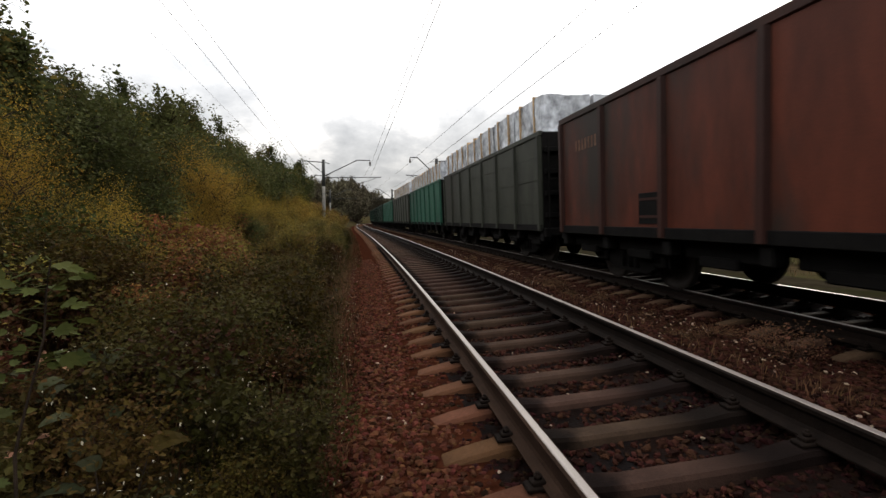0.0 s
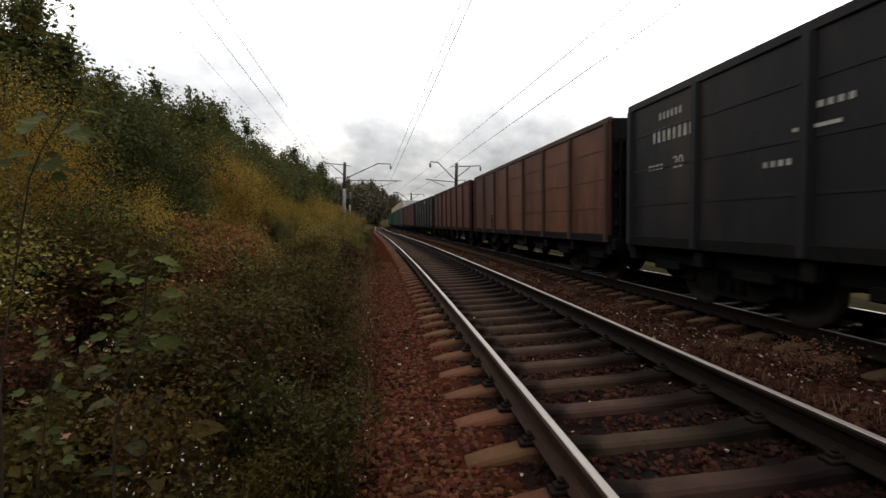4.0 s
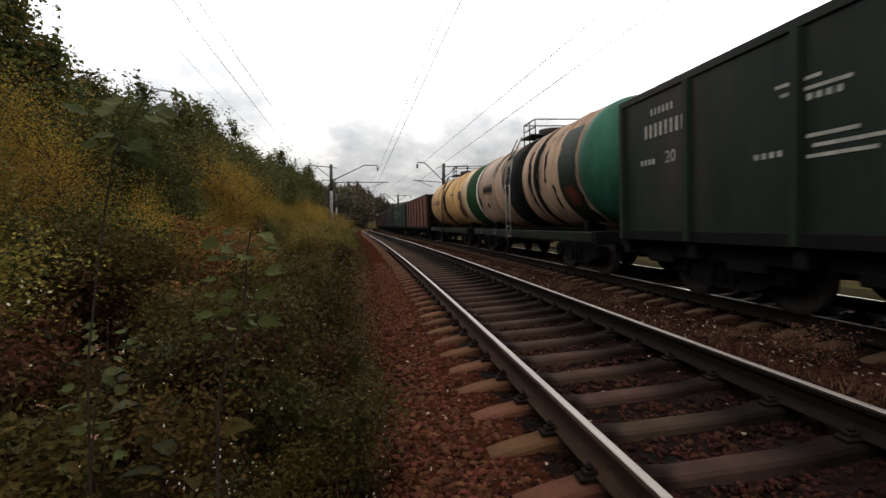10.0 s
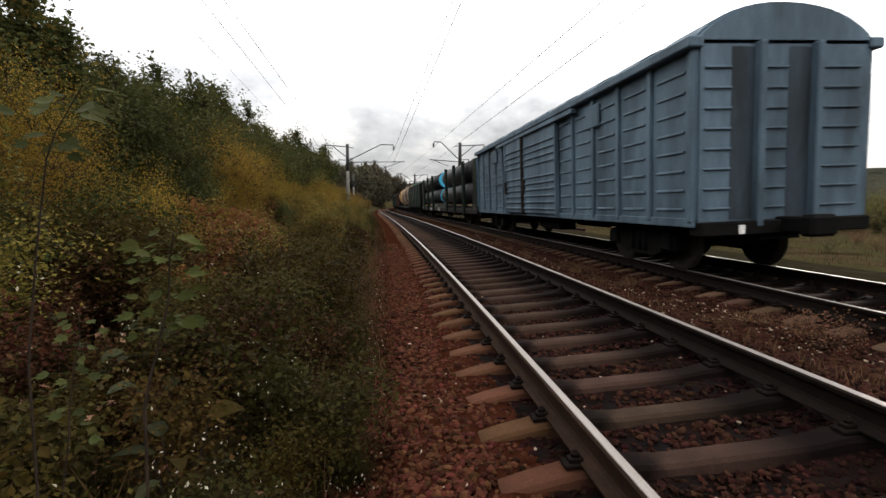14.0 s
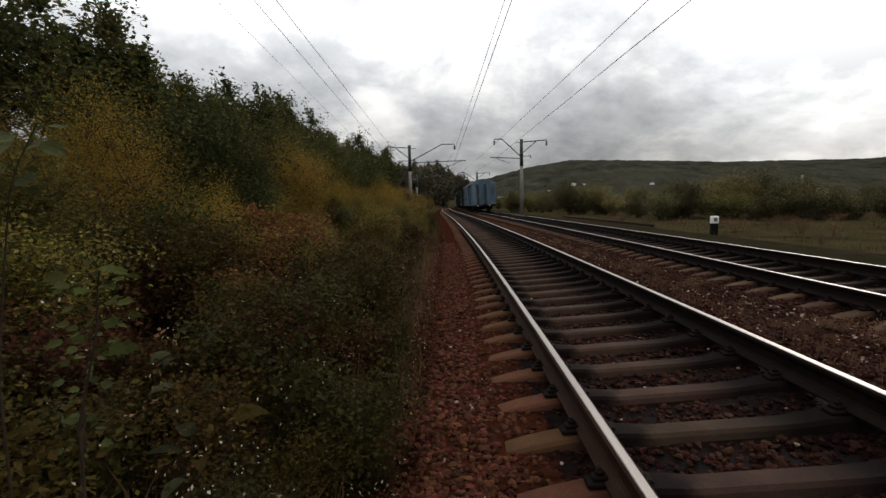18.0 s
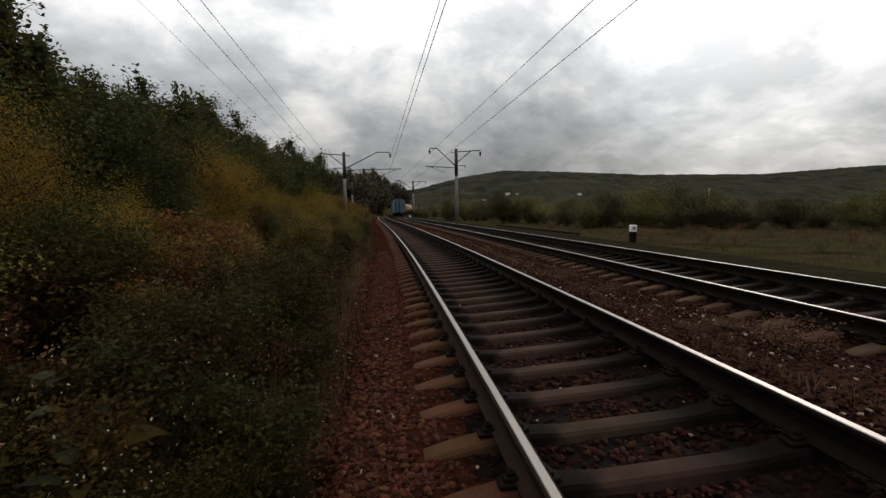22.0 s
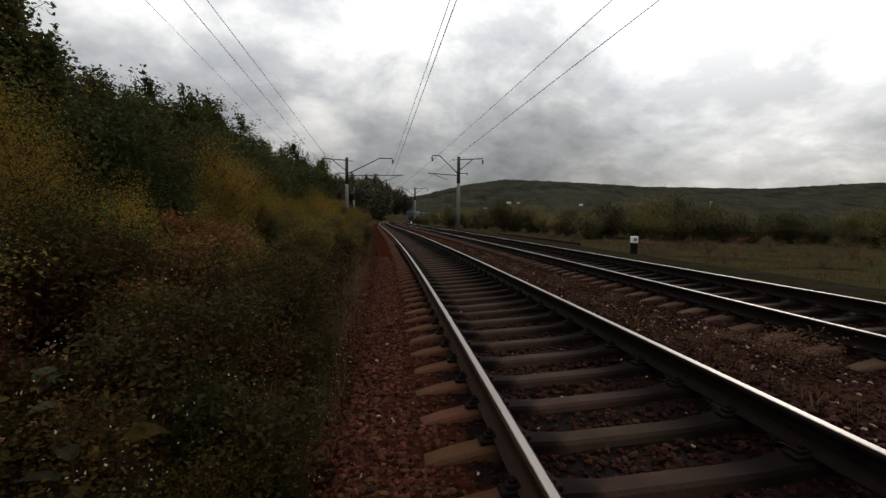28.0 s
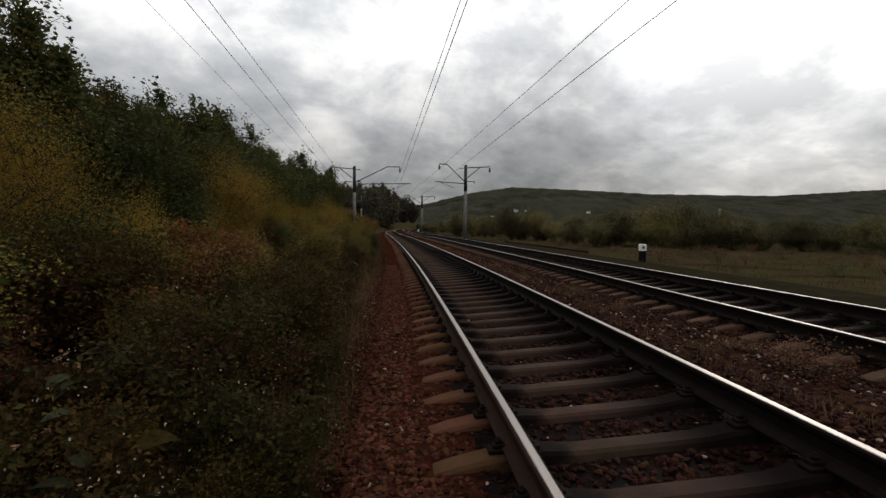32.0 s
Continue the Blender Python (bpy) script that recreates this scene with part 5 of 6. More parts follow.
        if colour == "black":
            for k in range(5):
                part("painted_mark", bars(B(), -Wd - 0.024, -0.7 - 0.19 * k, 3.02, 1, 0.13, 0.17, 0), M["bright_mark"], root, "bold white painted bar")
    if hatch:
        hp = part("hatch_plate", box(B(), -Wd - 0.034, -Wd - 0.02, 2.75, 3.35, 1.12, 1.62, 0.006), M["black"], root, "dark square patch plate")
        for z in (1.22, 1.5):
            part("plate_strap", box(B(), -Wd - 0.042, -Wd - 0.033, 2.78, 3.32, z, z + 0.04), POST.get(colour, P), hp)
    if logo:
        bm = B()
        for k in range(20):
            a0, a1 = 2 * math.pi * k / 24, 2 * math.pi * (k + 0.7) / 24
            q = [(-1.525, -3.4 + r * math.cos(a), 2.6 + r * math.sin(a)) for a, r in ((a0, 0.4), (a1, 0.4), (a1, 0.48), (a0, 0.48))]
            bm.faces.new([bm.verts.new(p) for p in q])
        box(bm, -1.526, -1.522, -3.43, -3.36, 2.36, 2.84)
        part("ring_emblem", bm, M["faded_mark"], root, "worn pale ring emblem")
    return root


def timber_load(parent_label):
    """Foil-wrapped timber bundles standing in an open wagon."""
    root = thing("timber_load", parent_label, "cargo", "wrapped timber loads")
    rng = random.Random(5)
    for k in range(6):
        for s in (-1, 1):
            y = -5.25 + 2.1 * k
            bm = B()
            box(bm, s * 0.72 - 0.66, s * 0.72 + 0.66, y - 1.0, y + 1.0, 1.1, 4.35 + rng.uniform(-0.05, 0.05))
            bmesh.ops.subdivide_edges(bm, edges=bm.edges[:], cuts=5, use_grid_fill=True)
            for v in bm.verts:
                v.co += Vector((0.06, 0.06, 0.06)) * noise.noise(v.co * 2.3 + Vector((k, s, 0)))
            b = part("wrapped_pack", bm, PAINT["foil"], root, "crumpled silvery plastic wrap")
            for dy in (-0.55, 0.5):
                part("strap", box(B(), s * 0.72 - 0.7, s * 0.72 + 0.7, y + dy, y + dy + 0.06, 3.3, 4.41), PAINT["timber"], b, "timber batten over the wrap")
    return root


def tank(colour, label, kind):
    root = thing("tank_wagon", label, "tank wagon", "wagons of the train")
    L, R, cz = 5.35, 1.5, 2.55
    P = PAINT[colour]

    def shell(name, y0, y1, mat, lab, caps=(False, False)):
        prof = []
        if caps[0]:
            prof += [(y0 + 0.0, 0.25), (y0 + 0.05, 0.7), (y0 + 0.14, 1.12), (y0 + 0.28, 1.4)]
            prof.append((y0 + 0.45, R))
        else:
            prof.append((y0, R))
        if caps[1]:
            prof += [(y1 - 0.62, R), (y1 - 0.38, 1.4), (y1 - 0.18, 1.12), (y1 - 0.06, 0.7), (y1, 0.25)]
        else:
            prof.append((y1, R))
        part(name, lathe(B(), prof, n=48, cz=cz), mat, root, lab)

    if kind == 1:
        shell("tank_rear", -L - 0.85, -L - 0.3, PAINT["leaf"], "leaf green rear drum", (True, False))
        shell("tank_mid", -L - 0.3, -L + 0.95, PAINT["primer"], "pale primer band")
        shell("tank_front", -L + 0.95, L, P, "ochre yellow drum", (False, True))
    else:
        shell("tank_rear", -L - 0.2, -L + 0.5, PAINT["teal"], "teal green rear end", (True, False))
        shell("tank_front", -L + 0.5, L - 0.75, P, "dirty beige drum")
        shell("tank_end", L - 0.75, L, M["white"], "white front end", (False, True))
        part("spill_band", lathe(B(), [(-1.1, R + 0.006), (0.55, R + 0.006)], n=48, cz=cz), M["black"], root, "black oil spill band")
    for y in (-3.7, -2.0, 2.0, 3.65 if kind == 1 else 4.4):
        part("tank_band", lathe(B(), [(y - 0.06, R + 0.004), (y - 0.05, R + 0.025), (y + 0.05, R + 0.025), (y + 0.06, R + 0.004)], n=48, cz=cz), P if kind == 2 else PAINT["beige"], root)
    # dome, platform and railing
    part("dome", tube(B(), (0, 0, cz + R - 0.1), (0, 0, cz + R + 0.22), 0.45, n=20), M["iron"], root)
    for x0, x1 in ((-0.95, -0.45), (0.45, 0.95)):
        part("platform", box(B(), x0, x1, -0.52, 0.52, cz + R - 0.05, cz + R, 0.01), M["iron"], root)
    bm = B()
    for s in (-1, 1):
        for y in (-0.52, 0, 0.52):
            tube(bm, (s * 0.8, y, cz + R - 0.25), (s * 0.8, y, cz + R + 0.46), 0.02, n=6)
        for z in (0.22, 0.46):
            tube(bm, (s * 0.8, -0.52, cz + R + z), (s * 0.8, 0.52, cz + R + z), 0.02, n=6)
    for y in (-0.52, 0.52):
        tube(bm, (-0.8, y, cz + R + 0.46), (0.8, y, cz + R + 0.46), 0.02, n=6)
    part("railing", bm, M["iron"], root)
    for s in (-1, 1):
        bm = B()
        pts = [(s * 1.62, 0.75), (s * 1.62, 2.5), (s * 1.5, 3.3), (s * 1.15, cz + R - 0.05)]
        for y in (-0.22, 0.22):
            for a, b in zip(pts, pts[1:]):
                tube(bm, (a[0], y, a[1]), (b[0], y, b[1]), 0.025, n=6)
        lad = part("ladder", bm, M["iron"] if kind == 1 else M["galv"], root)
        for k in range(9):
            z = 0.8 + 0.33 * k
            x = s * float(np.interp(z, [0.75, 2.5, 3.3, 3.9], [1.62, 1.62, 1.5, 1.15]))
            part("rung", tube(B(), (x, -0.22, z), (x, 0.22, z), 0.018, n=6), M["iron"] if kind == 1 else M["galv"], lad)
        part("side_sill", box(B(), s * 1.42 - 0.06, s * 1.42 + 0.06, -5.4, 5.4, 0.78, 1.0, 0.01), PAINT["sill"], root, "grimy dark green side sill")
        for y in (-4.0, 4.0):
            bm = B()
            box(bm, min(s * 0.4, s * 0.9), max(s * 0.4, s * 0.9), y - 0.12, y + 0.12, 0.9, 1.27, 0.02)
            part("saddle", bm, M["black"], root)
        part("end_beam", box(B(), -1.45, 1.45, s * 5.4 - 0.12, s * 5.4 + 0.12, 0.72, 1.02, 0.02), M["black"], root)
        coupler(root, s * 5.5, s)
        bogie(root, s * 3.9)
    part("centre_sill", box(B(), -0.35, 0.35, -5.4, 5.4, 0.6, 1.0), M["black"], root)
    # writing, as bars on the drum's flank
    def drum_bar(name, y0, y1, z0, z1, mat, lab, rag=0.0):
        """A mark painted or spilled on the drum's flank; rag: how far its edges wander."""
        bm, ring, n = B(), [], 14
        for i in range(n + 1):
            z = z0 + (z1 - z0) * i / n
            x = -math.sqrt(max(0.01, (R + 0.014) ** 2 - (z - cz) ** 2))
            u, v = (rag * noise.noise(Vector((z * 4.1, y0 * 3.7, j))) for j in (1, 5))
            ring.append((bm.verts.new((x, y0 + u, z)), bm.verts.new((x, y1 + v, z))))
        for a, b in zip(ring, ring[1:]):
            bm.faces.new((a[0], a[1], b[1], b[0]))
        part(name, bm, mat, root, lab)

    ink = M["black"]
    if kind == 2:
        for k in range(8):
            y = 3.55 - 0.17 * k
            drum_bar("number_bar", y, y - 0.1, 2.42, 2.64, ink, "black painted numeral bar")
        for z in (2.36, 2.68):
            drum_bar("number_frame", 3.65, 2.2, z, z + 0.02, ink, "thin black frame line")
        drum_bar("stencil_patch", 3.3, 3.02, 1.85, 2.02, ink, "dark stencil patch", 0.1)
        drum_bar("stencil_patch", 4.3, 4.12, 1.9, 2.35, ink, "dark stencil patch", 0.1)
        for y, z0, z1 in ((2.2, 2.95, 3.7), (1.95, 3.1, 3.8), (-2.4, 2.1, 3.4), (-2.9, 2.3, 3.5), (-3.3, 1.6, 2.2)):
            drum_bar("oil_run", y, y - 0.09, z0, z1, ink, "black oil run", 0.12)
        drum_bar("grime_patch", -3.75, -4.75, 1.2, 3.5, PAINT["dkgreen"], "dark olive grime patch", 0.25)
        drum_bar("hazard_patch", -4.0, -4.5, 1.62, 2.1, PAINT["red"], "dark red hazard patch", 0.2)
        part("spill_band", lathe(B(), [(-2.35, R + 0.007), (-2.05, R + 0.007)], n=48, cz=cz), M["black"], root, "narrow black oil spill band")
        for y, z0, z1 in ((-1.8, 1.5, 2.9), (-1.66, 2.0, 3.3), (0.8, 2.0, 3.6), (1.0, 2.6, 3.7), (1.3, 3.0, 3.8)):
            drum_bar("oil_run", y, y - 0.11, z0, z1, ink, "black oil run", 0.12)
        letter("20", 0.16, (-1.486, 2.3, 0.82), root)
        letter("27", 0.16, (-1.486, 4.35, 0.82), root)
    else:
        for k in range(8):
            y = 2.7 - 0.15 * k
            drum_bar("number_bar", y, y - 0.09, 2.42, 2.66, ink, "small black numeral bar")
        for y0, y1, z0, z1 in ((-3.9, -4.4, 2.5, 2.85), (-4.05, -4.5, 2.05, 2.55), (-3.8, -4.55, 1.5, 2.1)):
            drum_bar("hazard_patch", y0, y1, z0, z1, PAINT["red"], "worn dark red hazard patch", 0.3)
        letter("66", 0.26, (-R - 0.02, 4.5, 2.5), root, "black", "black painted number")
        letter("546", 0.26, (-R - 0.02, 3.5, 2.42), root, "black", "black painted number")
        drum_bar("scrape", -1.6, -2.6, 2.75, 2.83, PAINT["red2"], "brown scrape on the flank", 0.15)
        drum_bar("scrape", -1.2, -1.45, 2.35, 2.42, PAINT["red2"], "brown scrape on the flank", 0.15)
        part("spill_band", lathe(B(), [(-0.3, R + 0.006), (0.24, R + 0.006)], n=48, cz=cz), M["black_iron"], root, "dark oil stain under the dome")
        for y, z0, z1 in ((0.5, 1.5, 2.3), (0.36, 1.4, 3.1), (-0.42, 1.5, 2.7), (-0.62, 1.4, 1.9), (-2.3, 1.35, 1.75), (1.4, 1.35, 1.7)):
            drum_bar("oil_run", y, y - 0.08, z0, z1, M["black_iron"], "dark oil run", 0.12)
    return root


def pipe_flat(label):
    """Long flat wagon with paired stanchions and racks at both ends."""
    root = thing("flat_wagon", label, "flat wagon", "wagons of the train")
    L = 12.55
    for s in (-1, 1):
        part("side_beam", box(B(), s * 1.4 - 0.05, s * 1.4 + 0.05, -L, L, 0.72, 1.0, 0.015), PAINT["black"], root, "dark grey side beam")
        part("upper_beam", box(B(), s * 1.37 - 0.04, s * 1.37 + 0.04, -3.0, 3.9, 1.004, 1.3, 0.01), PAINT["greygreen"], root, "brown-grey upper beam")
        key = "stanchion"
        if key not in CACHE:
            bm = B()
            for y in (-0.2, 0.08):
                box(bm, 0.0, 0.14, y, y + 0.12, 0.66, 3.62, 0.015)
            for z0, z1 in ((0.7, 0.86), (1.2, 1.75), (2.4, 2.62), (3.2, 3.3)):
                box(bm, 0.03, 0.11, -0.1, 0.1, z0, z1)
            mesh("stanchion", bm, PAINT["dkgreen"], key)
        for y in (10.25, 7.15, 3.95, -3.4, -6.5, -9.45):
            part("stanchion", CACHE[key], None, root, "paired dark green stanchion", pose(s * 1.4, y, 0, 0, 0, 0 if s > 0 else 180))
        coupler(root, s * (L + 0.05), s)
        bogie(root, s * 8.9)
        part("end_beam", box(B(), -1.42, 1.42, s * L - 0.12, s * L + 0.12, 0.7, 1.1, 0.02), M["black"], root)
        for x in (-1.36, 1.36):
            bm = B()
            pts = [(x, s * 12.2, 1.0), (x, s * 12.2, 3.45), (x, s * 12.02, 3.45), (x, s * 11.6, 1.0)]
            for a, b in zip(pts, pts[1:]):
                tube(bm, a, b, 0.1, n=4)
            box(bm, x - 0.06, x + 0.06, min(s * 11.6, s * 12.2), max(s * 11.6, s * 12.2), 1.0, 1.25)
            part("end_rack", bm, PAINT["greygreen"], root, "triangular steel end rack")
    part("deck", box(B(), -1.35, 1.35, -L, L, 1.02, 1.12), M["black"], root)
    bm = B()
    pr = [(-L, 0.75), (-7.6, 0.7), (-6.4, 0.42), (6.4, 0.42), (7.6, 0.7), (L, 0.75), (L, 1.0), (-L, 1.0)]
    a = [bm.verts.new((-0.55, y, z)) for y, z in pr]
    b = [bm.verts.new((0.55, y, z)) for y, z in pr]
    for k in range(8):
        bm.faces.new((a[k], a[(k + 1) % 8], b[(k + 1) % 8], b[k]))
    bm.faces.new(a); bm.faces.new(b[::-1])
    part("centre_sill", bm, M["black"], root)
    part("end_board", box(B(), -1.38, 1.38, -12.5, -12.42, 1.1, 3.5, 0.02), PAINT["blue"], root, "dark blue end board")
    part("white_patch", box(B(), -1.462, -1.452, 0.35, 1.25, 0.75, 0.98), M["mark"], root, "pale painted patch")
    for k in range(8):
        part("stencil_mark", bars(B(), -1.452, 6.05 - 0.15 * k, 0.74, 1, 0.1, 0.2, 0), M["mark"], root, "worn white stencil bar")
    for k in range(10):
        part("stencil_mark", bars(B(), -1.412, 3.3 - 0.14 * (k % 5) - 0.9 * (k // 5), 1.1, 1, 0.1, 0.06, 0), M["mark"], root, "worn white stencil bar")
    return root


def pipe_load(label, y0, y1, tail, back_cap, short=0.0):
    root = thing("pipe_stack", label, "pipes", "pipe loads")
    r = 0.63
    for x, z, back, nose in ((-0.64, 1.85, tail, y1), (0.64, 1.85, tail, y1), (-0.64, 3.12, 0.0, y1 - short), (0.64, 3.12, 0.0, y1 - short)):
        a = y0 - back
        p = part("pipe", lathe(B(), [(a, r - 0.03), (a, r), (nose, r), (nose, r - 0.03)], n=40, cx=x, cz=z), PAINT["pipe"], root, "black coated steel pipe")
        for y, d, rim, cap in ((a, -1, 0.12 if back_cap == "cap" else 0.004, back_cap), (nose, 1, 0.004, "pipe")):
            part("end_cap", lathe(B(), [(y - rim * d, r + 0.006), (y + 0.02 * d, r + 0.008), (y + 0.035 * d, r - 0.04), (y + 0.012 * d, r - 0.1), (y + 0.012 * d, 0.03)], n=40, cx=x, cz=z), PAINT[cap], p, "sky blue plastic end cap" if cap == "cap" else "black end cap")
    for y in (0.12, 0.5, 0.88):
        yy = y0 + (y1 - y0) * y
        part("timber_bearer", box(B(), -1.3, 1.3, yy - 0.08, yy + 0.08, 1.12, 1.225), PAINT["timber"], root)
        bm = B()
        arc = [Vector((-0.64 + 0.65 * math.cos(a), yy, 3.12 + 0.65 * math.sin(a))) for a in np.linspace(math.pi, math.pi / 2, 7)]
        arc += [Vector((0.64 + 0.65 * math.cos(a), yy, 3.12 + 0.65 * math.sin(a))) for a in np.linspace(math.pi / 2, 0, 7)]
        for a, b in zip(arc, arc[1:]):
            tube(bm, a, b, 0.022, n=5)
        part("lashing", bm, M["iron"], root, "steel lashing over the pipes")
    return root


def boxcar(label):
    """Covered wagon with ribbed pressed panels, sliding doors and a curved roof."""
    root = thing("box_wagon", label, "box wagon", "wagons of the train")
    P = PAINT["bluegrey"]
    L, Wd, z0, z1 = 7.75, 1.45, 0.92, 3.56
    n = 14
    for s in (-1, 1):
        part("side_wall", box(B(), s * Wd - 0.02, s * Wd + 0.02, -L, L, z0, z1), P, root)
        part("side_sill", box(B(), s * Wd - 0.06, s * Wd + 0.07, -L, L, z0 - 0.08, z0 + 0.06, 0.01), P, root)
        part("eave", box(B(), min(s * (Wd - 0.05), s * (Wd + 0.2)), max(s * (Wd - 0.05), s * (Wd + 0.2)), -L - 0.08, L + 0.08, z1 - 0.06, z1 + 0.1, 0.02), P, root)
        for k in range(n + 1):
            y = -L + 0.06 + (2 * L - 0.12) * k / n
            bm = B()
            box(bm, min(s * Wd, s * (Wd + 0.09)), max(s * Wd, s * (Wd + 0.09)), y - 0.055, y + 0.055, z0, z1 - 0.05, 0.015)
            part("side_post", bm, P, root)
        for k in range(n):
            y = -L + 0.06 + (2 * L - 0.12) * (k + 0.5) / n
            if 5 <= k <= 8:
                continue
            key = "press"
            if key not in CACHE:
                bm = B()
                pr = [(0.02, -0.03), (0.05, -0.016), (0.045, 0.01), (0.02, 0.02)]
                a = [bm.verts.new((x, -0.36, dz)) for x, dz in pr]
                b = [bm.verts.new((x, 0.36, dz)) for x, dz in pr]
                for q in range(4):
                    bm.faces.new((a[q], a[(q + 1) % 4], b[(q + 1) % 4], b[q]))
                bm.faces.new(a); bm.faces.new(b[::-1])
                mesh("pressed_rib", bm, P, key)
            for j in range(8):
                part("pressed_rib", CACHE[key], None, root, at=pose(s * Wd, y, 1.12 + 0.3 * j, 0, 0, 0 if s > 0 else 180))
        for j, (y, w) in enumerate(((-0.95, 1.4), (1.45, 0.98))):
            xo = s * (Wd + 0.11 + 0.05 * j)
            d = part("sliding_door", box(B(), xo - 0.025, xo + 0.025, y - w, y + w, z0 + 0.02, z1 - 0.2, 0.012), P, root, "horizontally ribbed sliding door")
            for q in (0, 1, 2, 3, 4, 5, 7, 8, 9, 10):
                z = z0 + 0.14 + q * 0.19
                part("door_rib", box(B(), min(xo, xo + s * 0.065), max(xo, xo + s * 0.065), y - w + 0.06, y + w - 0.06, z, z + 0.055, 0.015), P, d)
            # stiles where the leaves meet are dark, painting in the shadow between them
            for yy in (y - w, y + w):
                part("door_stile", box(B(), xo - 0.06, xo + 0.07, yy - 0.05, yy + 0.05, z0 - 0.02, z1 - 0.2, 0.012), M["iron"] if abs(yy - 0.46) < 0.03 else P, d)
            part("door_handle", box(B(), min(xo, xo + s * 0.12), max(xo, xo + s * 0.12), y + w - 0.2, y + w - 0.14, 1.6, 2.0, 0.012), M["iron"], d, "dark iron door handle")
        part("door_rail", box(B(), s * (Wd + 0.08), s * (Wd + 0.22), -3.6, 3.6, z1 - 0.2, z1 - 0.1) if s > 0 else box(B(), -(Wd + 0.22), -(Wd + 0.08), -3.6, 3.6, z1 - 0.2, z1 - 0.1), P, root)
        for y in (2.98, 4.06):
            bar = part("step_bar", box(B(), min(s * (Wd + 0.03), s * (Wd + 0.06)), max(s * (Wd + 0.03), s * (Wd + 0.06)), y - 0.46, y + 0.46, 1.96, 2.04, 0.006), P, root, "perforated step bar")
            for q in range(8):
                part("bar_hole", box(B(), min(s * (Wd + 0.058), s * (Wd + 0.063)), max(s * (Wd + 0.058), s * (Wd + 0.063)), y - 0.42 + 0.11 * q, y - 0.37 + 0.11 * q, 1.98, 2.02), M["black"], bar, "dark punched hole")
        for y in (-4.4, 4.4):
            bm = B()
            a = s * (Wd + 0.06)
            box(bm, a - 0.04, a + 0.04, y - 0.32, y + 0.32, 2.86, 3.36, 0.03)
            part("vent_hatch", bm, P, root)
        # end wall with two heavy posts
        part("end_wall", box(B(), -1.43, 1.43, s * L - 0.03, s * L + 0.03, z0, z1), P, root)
        for x in (-0.48, 0.48):
            bm = B()
            box(bm, x - 0.06, x + 0.06, min(s * L, s * (L + 0.16)), max(s * L, s * (L + 0.16)), z0 - 0.1, z1 + 0.02, 0.02)
            part("end_post", bm, P, root)
            # darker strip along one side of each end post
            part("soot_band", box(B(), x - 0.44, x - 0.07, min(s * (L + 0.03), s * (L + 0.036)), max(s * (L + 0.03), s * (L + 0.036)), z0 + 0.02, z1 - 0.04), PAINT["bluegrey_dark"], root, "dark strip beside an end post")
        for x, w in ((-1.14, 0.22), (-0.19, 0.21), (0.95, 0.32)):
            for j in range(8):
                z = 1.12 + 0.3 * j
                part("end_rib", box(B(), x - w, x + w, min(s * (L + 0.03), s * (L + 0.07)), max(s * (L + 0.03), s * (L + 0.07)), z - 0.016, z + 0.016, 0.008), P, root)
        part("end_beam", box(B(), -1.45, 1.45, s * L - 0.15, s * L + 0.15, 0.7, z0, 0.02), M["black"], root)
        coupler(root, s * (L + 0.1), s, s > 0)
        bogie(root, s * 5.6)
    # arched roof with cross ribs
    bm = B()
    def arch(y, lift):
        return [bm.verts.new((1.6 * math.sin(a), y, z1 - 0.351 + lift + 0.9 * math.cos(a))) for a in np.linspace(-1.17, 1.17, 17)]
    rings = []
    for y in np.linspace(-L - 0.05, L + 0.05, 3):
        rings.append(arch(y, 0.05))
    for a, b in zip(rings, rings[1:]):
        for k in range(16):
            bm.faces.new((a[k], a[k + 1], b[k + 1], b[k])).smooth = True
    for r in (rings[0], rings[-1]):
        bm.faces.new(r)
    part("roof", bm, P, root, "curved blue-grey roof")
    for k in range(9):
        bm = B()
        y = -L + 0.56 + (2 * L - 1.12) * k / 8
        a, b = arch(y - 0.5, 0.1), arch(y + 0.5, 0.1)
        for q in range(16):
            bm.faces.new((a[q], a[q + 1], b[q + 1], b[q]))
        bm.faces.new(a); bm.faces.new(b)
        part("roof_panel", bm, P, root)
    for x in (-0.8, 0.7):
        part("tail_plate", box(B(), x - 0.05, x + 0.05, -L - 0.175, -L - 0.155, 0.72, 0.86, 0.006), M["white"], root, "small white tail plate")
    part("floor", box(B(), -1.42, 1.42, -L, L, z0 - 0.08, z0), M["black"], root)
    part("centre_sill", box(B(), -0.35, 0.35, -L, L, 0.6, z0 - 0.08), M["black"], root)
    bm = B()
    box(bm, -1.1, -0.6, -1.4, 0.2, 0.45, 0.8, 0.04)
    tube(bm, (0.6, -1.0, 0.62), (0.6, 1.0, 0.62), 0.2, n=12)
    part("brake_gear", bm, M["black"], root)
    return root


NUM = ((5.62, 2.62, 8, 0.06, 0.22, 0.075), (5.45, 2.98, 6, 0.045, 0.11, 0.06), (5.75, 2.18, 4, 0.06, 0.09, 0.05), (2.6, 2.5, 4, 0.06, 0.07, 0.05), (1.7, 2.55, 5, 0.06, 0.08, 0.05), (3.3, 1.95, 4, 0.06, 0.07, 0.05))
TRAIN = []   # thing, centre at 0 s


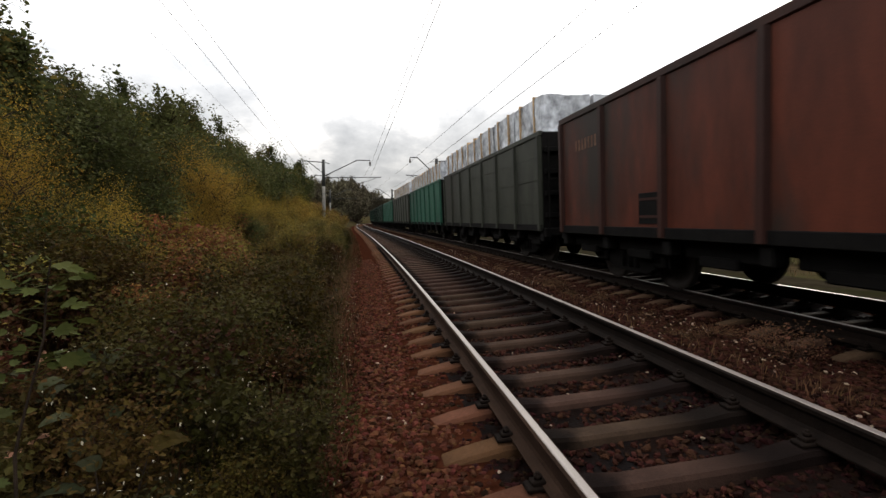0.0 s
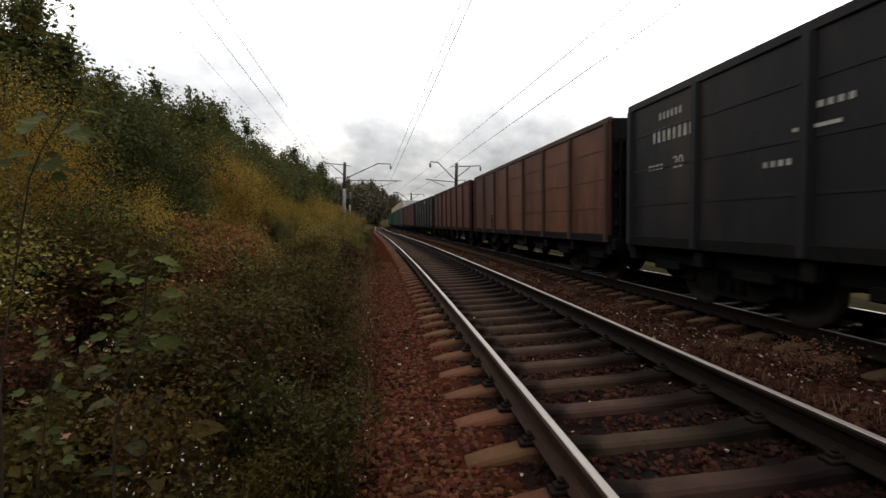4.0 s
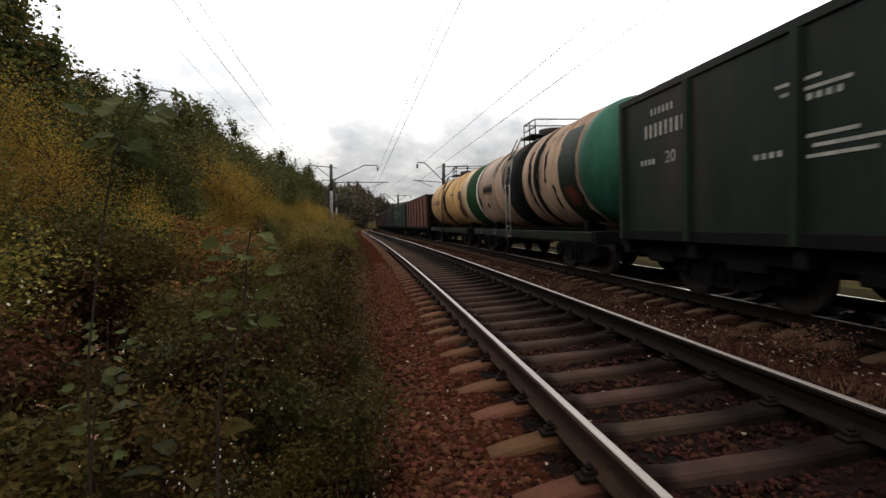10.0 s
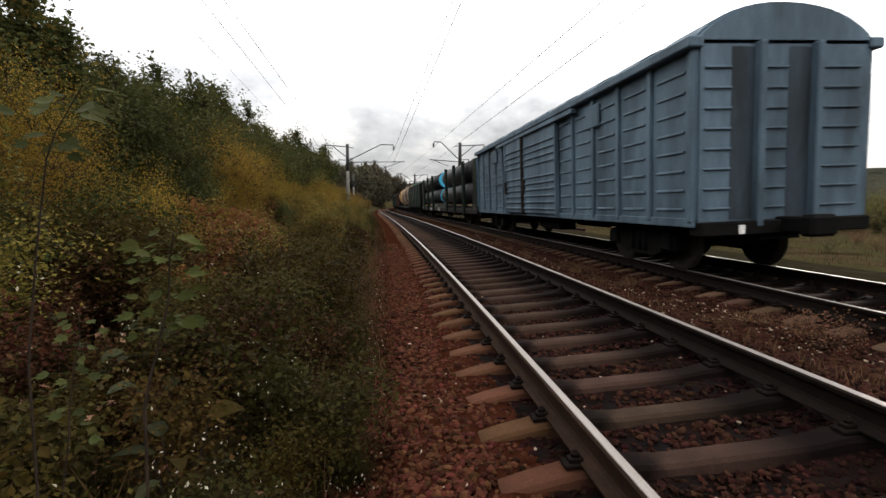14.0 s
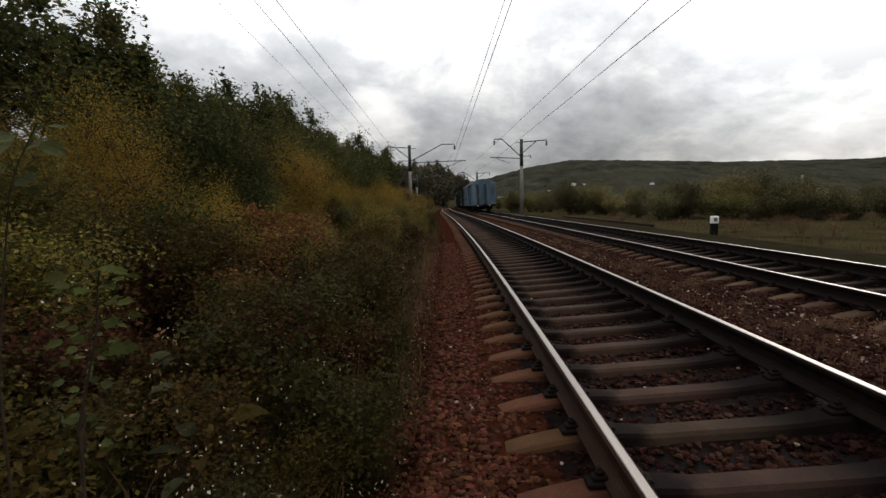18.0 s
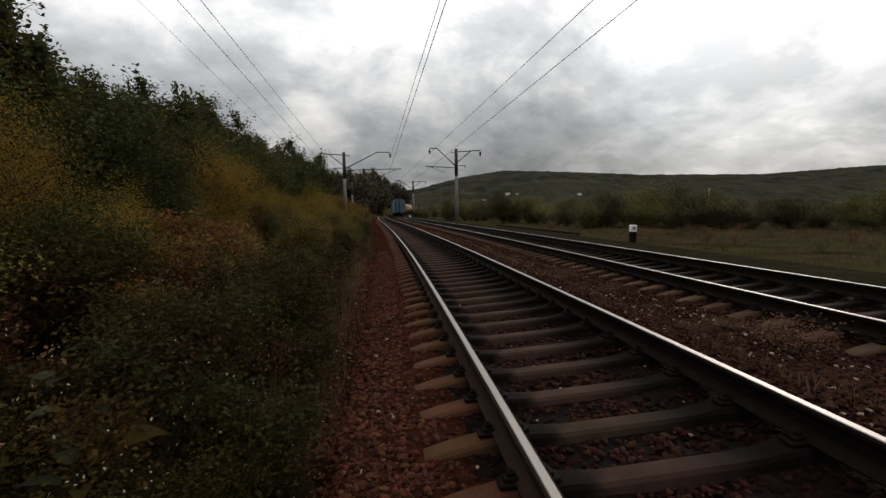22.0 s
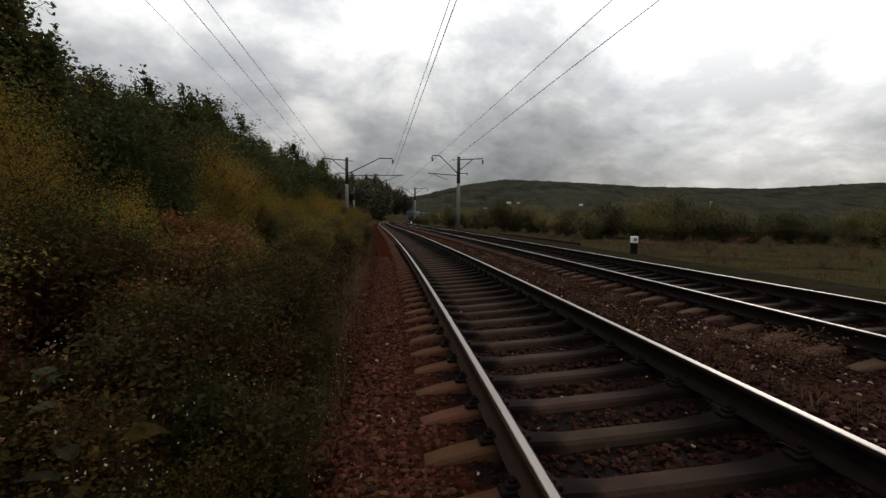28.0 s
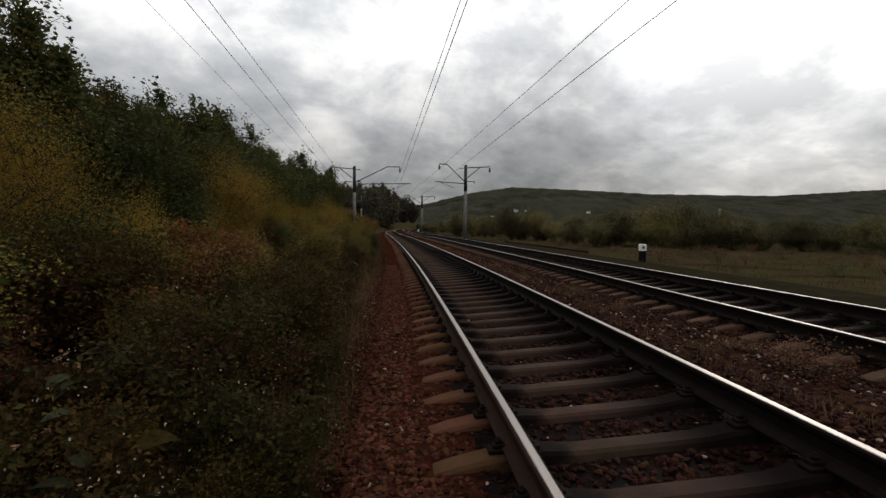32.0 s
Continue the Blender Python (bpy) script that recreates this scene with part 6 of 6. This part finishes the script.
def build_train():
    def add(t, front, half):
        TRAIN.append((t, front - half))

    G = 13.95
    ahead = ["greygreen", "teal", "greygreen", "teal", "green", "dkgreen", "green", "green", "teal", "green", "black"]
    names = {"greygreen": "grey-green", "teal": "teal green", "green": "bottle green", "dkgreen": "dark green", "black": "charcoal", "red": "oxide red", "red2": "faded brown-red", "red3": "brick red", "brown": "rusty brown"}
    for k, c in enumerate(ahead):
        loaded = k < 3
        t = gondola(c, f"{names[c]} open freight wagon" + (" loaded with wrapped timber" if loaded else " on the second track"))
        add(t, 10.4 + 14.05 + G * k, 6.4)
        if loaded:
            add(timber_load("silver-wrapped timber bundles stacked in an open wagon"), 10.4 + 14.05 + G * k, 6.4)
    for c, front, lg, hatch in (("red", 10.4, True, True), ("black", -3.8, False, False), ("red2", -17.6, True, True), ("brown", -31.4, False, True), ("black", -45.0, False, False),
                                ("black", -58.7, False, False), ("green", -72.6, False, False), ("red3", -86.6, True, True), ("dkgreen", -125.1, False, False)):
        t = gondola(c, f"{names[c]} ribbed open freight wagon with worn stencil marks", NUM, lg, hatch)
        add(t, front, 6.4)
    add(tank("yellow", "ochre yellow tank wagon with a green rear end", 1), -100.75, 5.35)
    add(tank("beige", "dirty beige tank wagon streaked with black oil", 2), -113.0, 5.35)
    add(pipe_flat("long dark flat wagon with stanchions carrying large pipes"), -138.35, 12.75)
    add(pipe_load("four black pipes with blue end caps", 1.25, 12.05, 0.6, "cap"), -138.35, 12.75)
    add(pipe_load("four long black pipes behind the blue-capped ones", -11.2, 0.05, 0.0, "pipe", 0.42), -138.35, 12.75)
    add(boxcar("blue-grey covered box wagon with ribbed sides at the tail"), -164.6, 7.75)


def motions():
    for t, y0 in TRAIN:
        rows = []
        for k in range(33):
            y = y0 + SPEED * k
            rows.append((float(k), pose(AX2 + bend(y), y, Z2, 0, -math.degrees(CANT2), heading(y))))
        walk(t, rows)


build_ground()
build_bed(AXIS, Z1, 1.9, 1.9, "ballast_bed_near", CANT1)
build_bed(AX2, Z2, 1.9, 2.2, "ballast_bed_far", CANT2)
build_hill()
build_overhead()
build_trackside()
build_train()
build_vegetation()
build_stones()
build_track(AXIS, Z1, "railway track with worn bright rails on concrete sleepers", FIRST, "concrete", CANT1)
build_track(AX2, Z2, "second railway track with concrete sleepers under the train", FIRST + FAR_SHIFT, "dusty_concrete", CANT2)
motions()
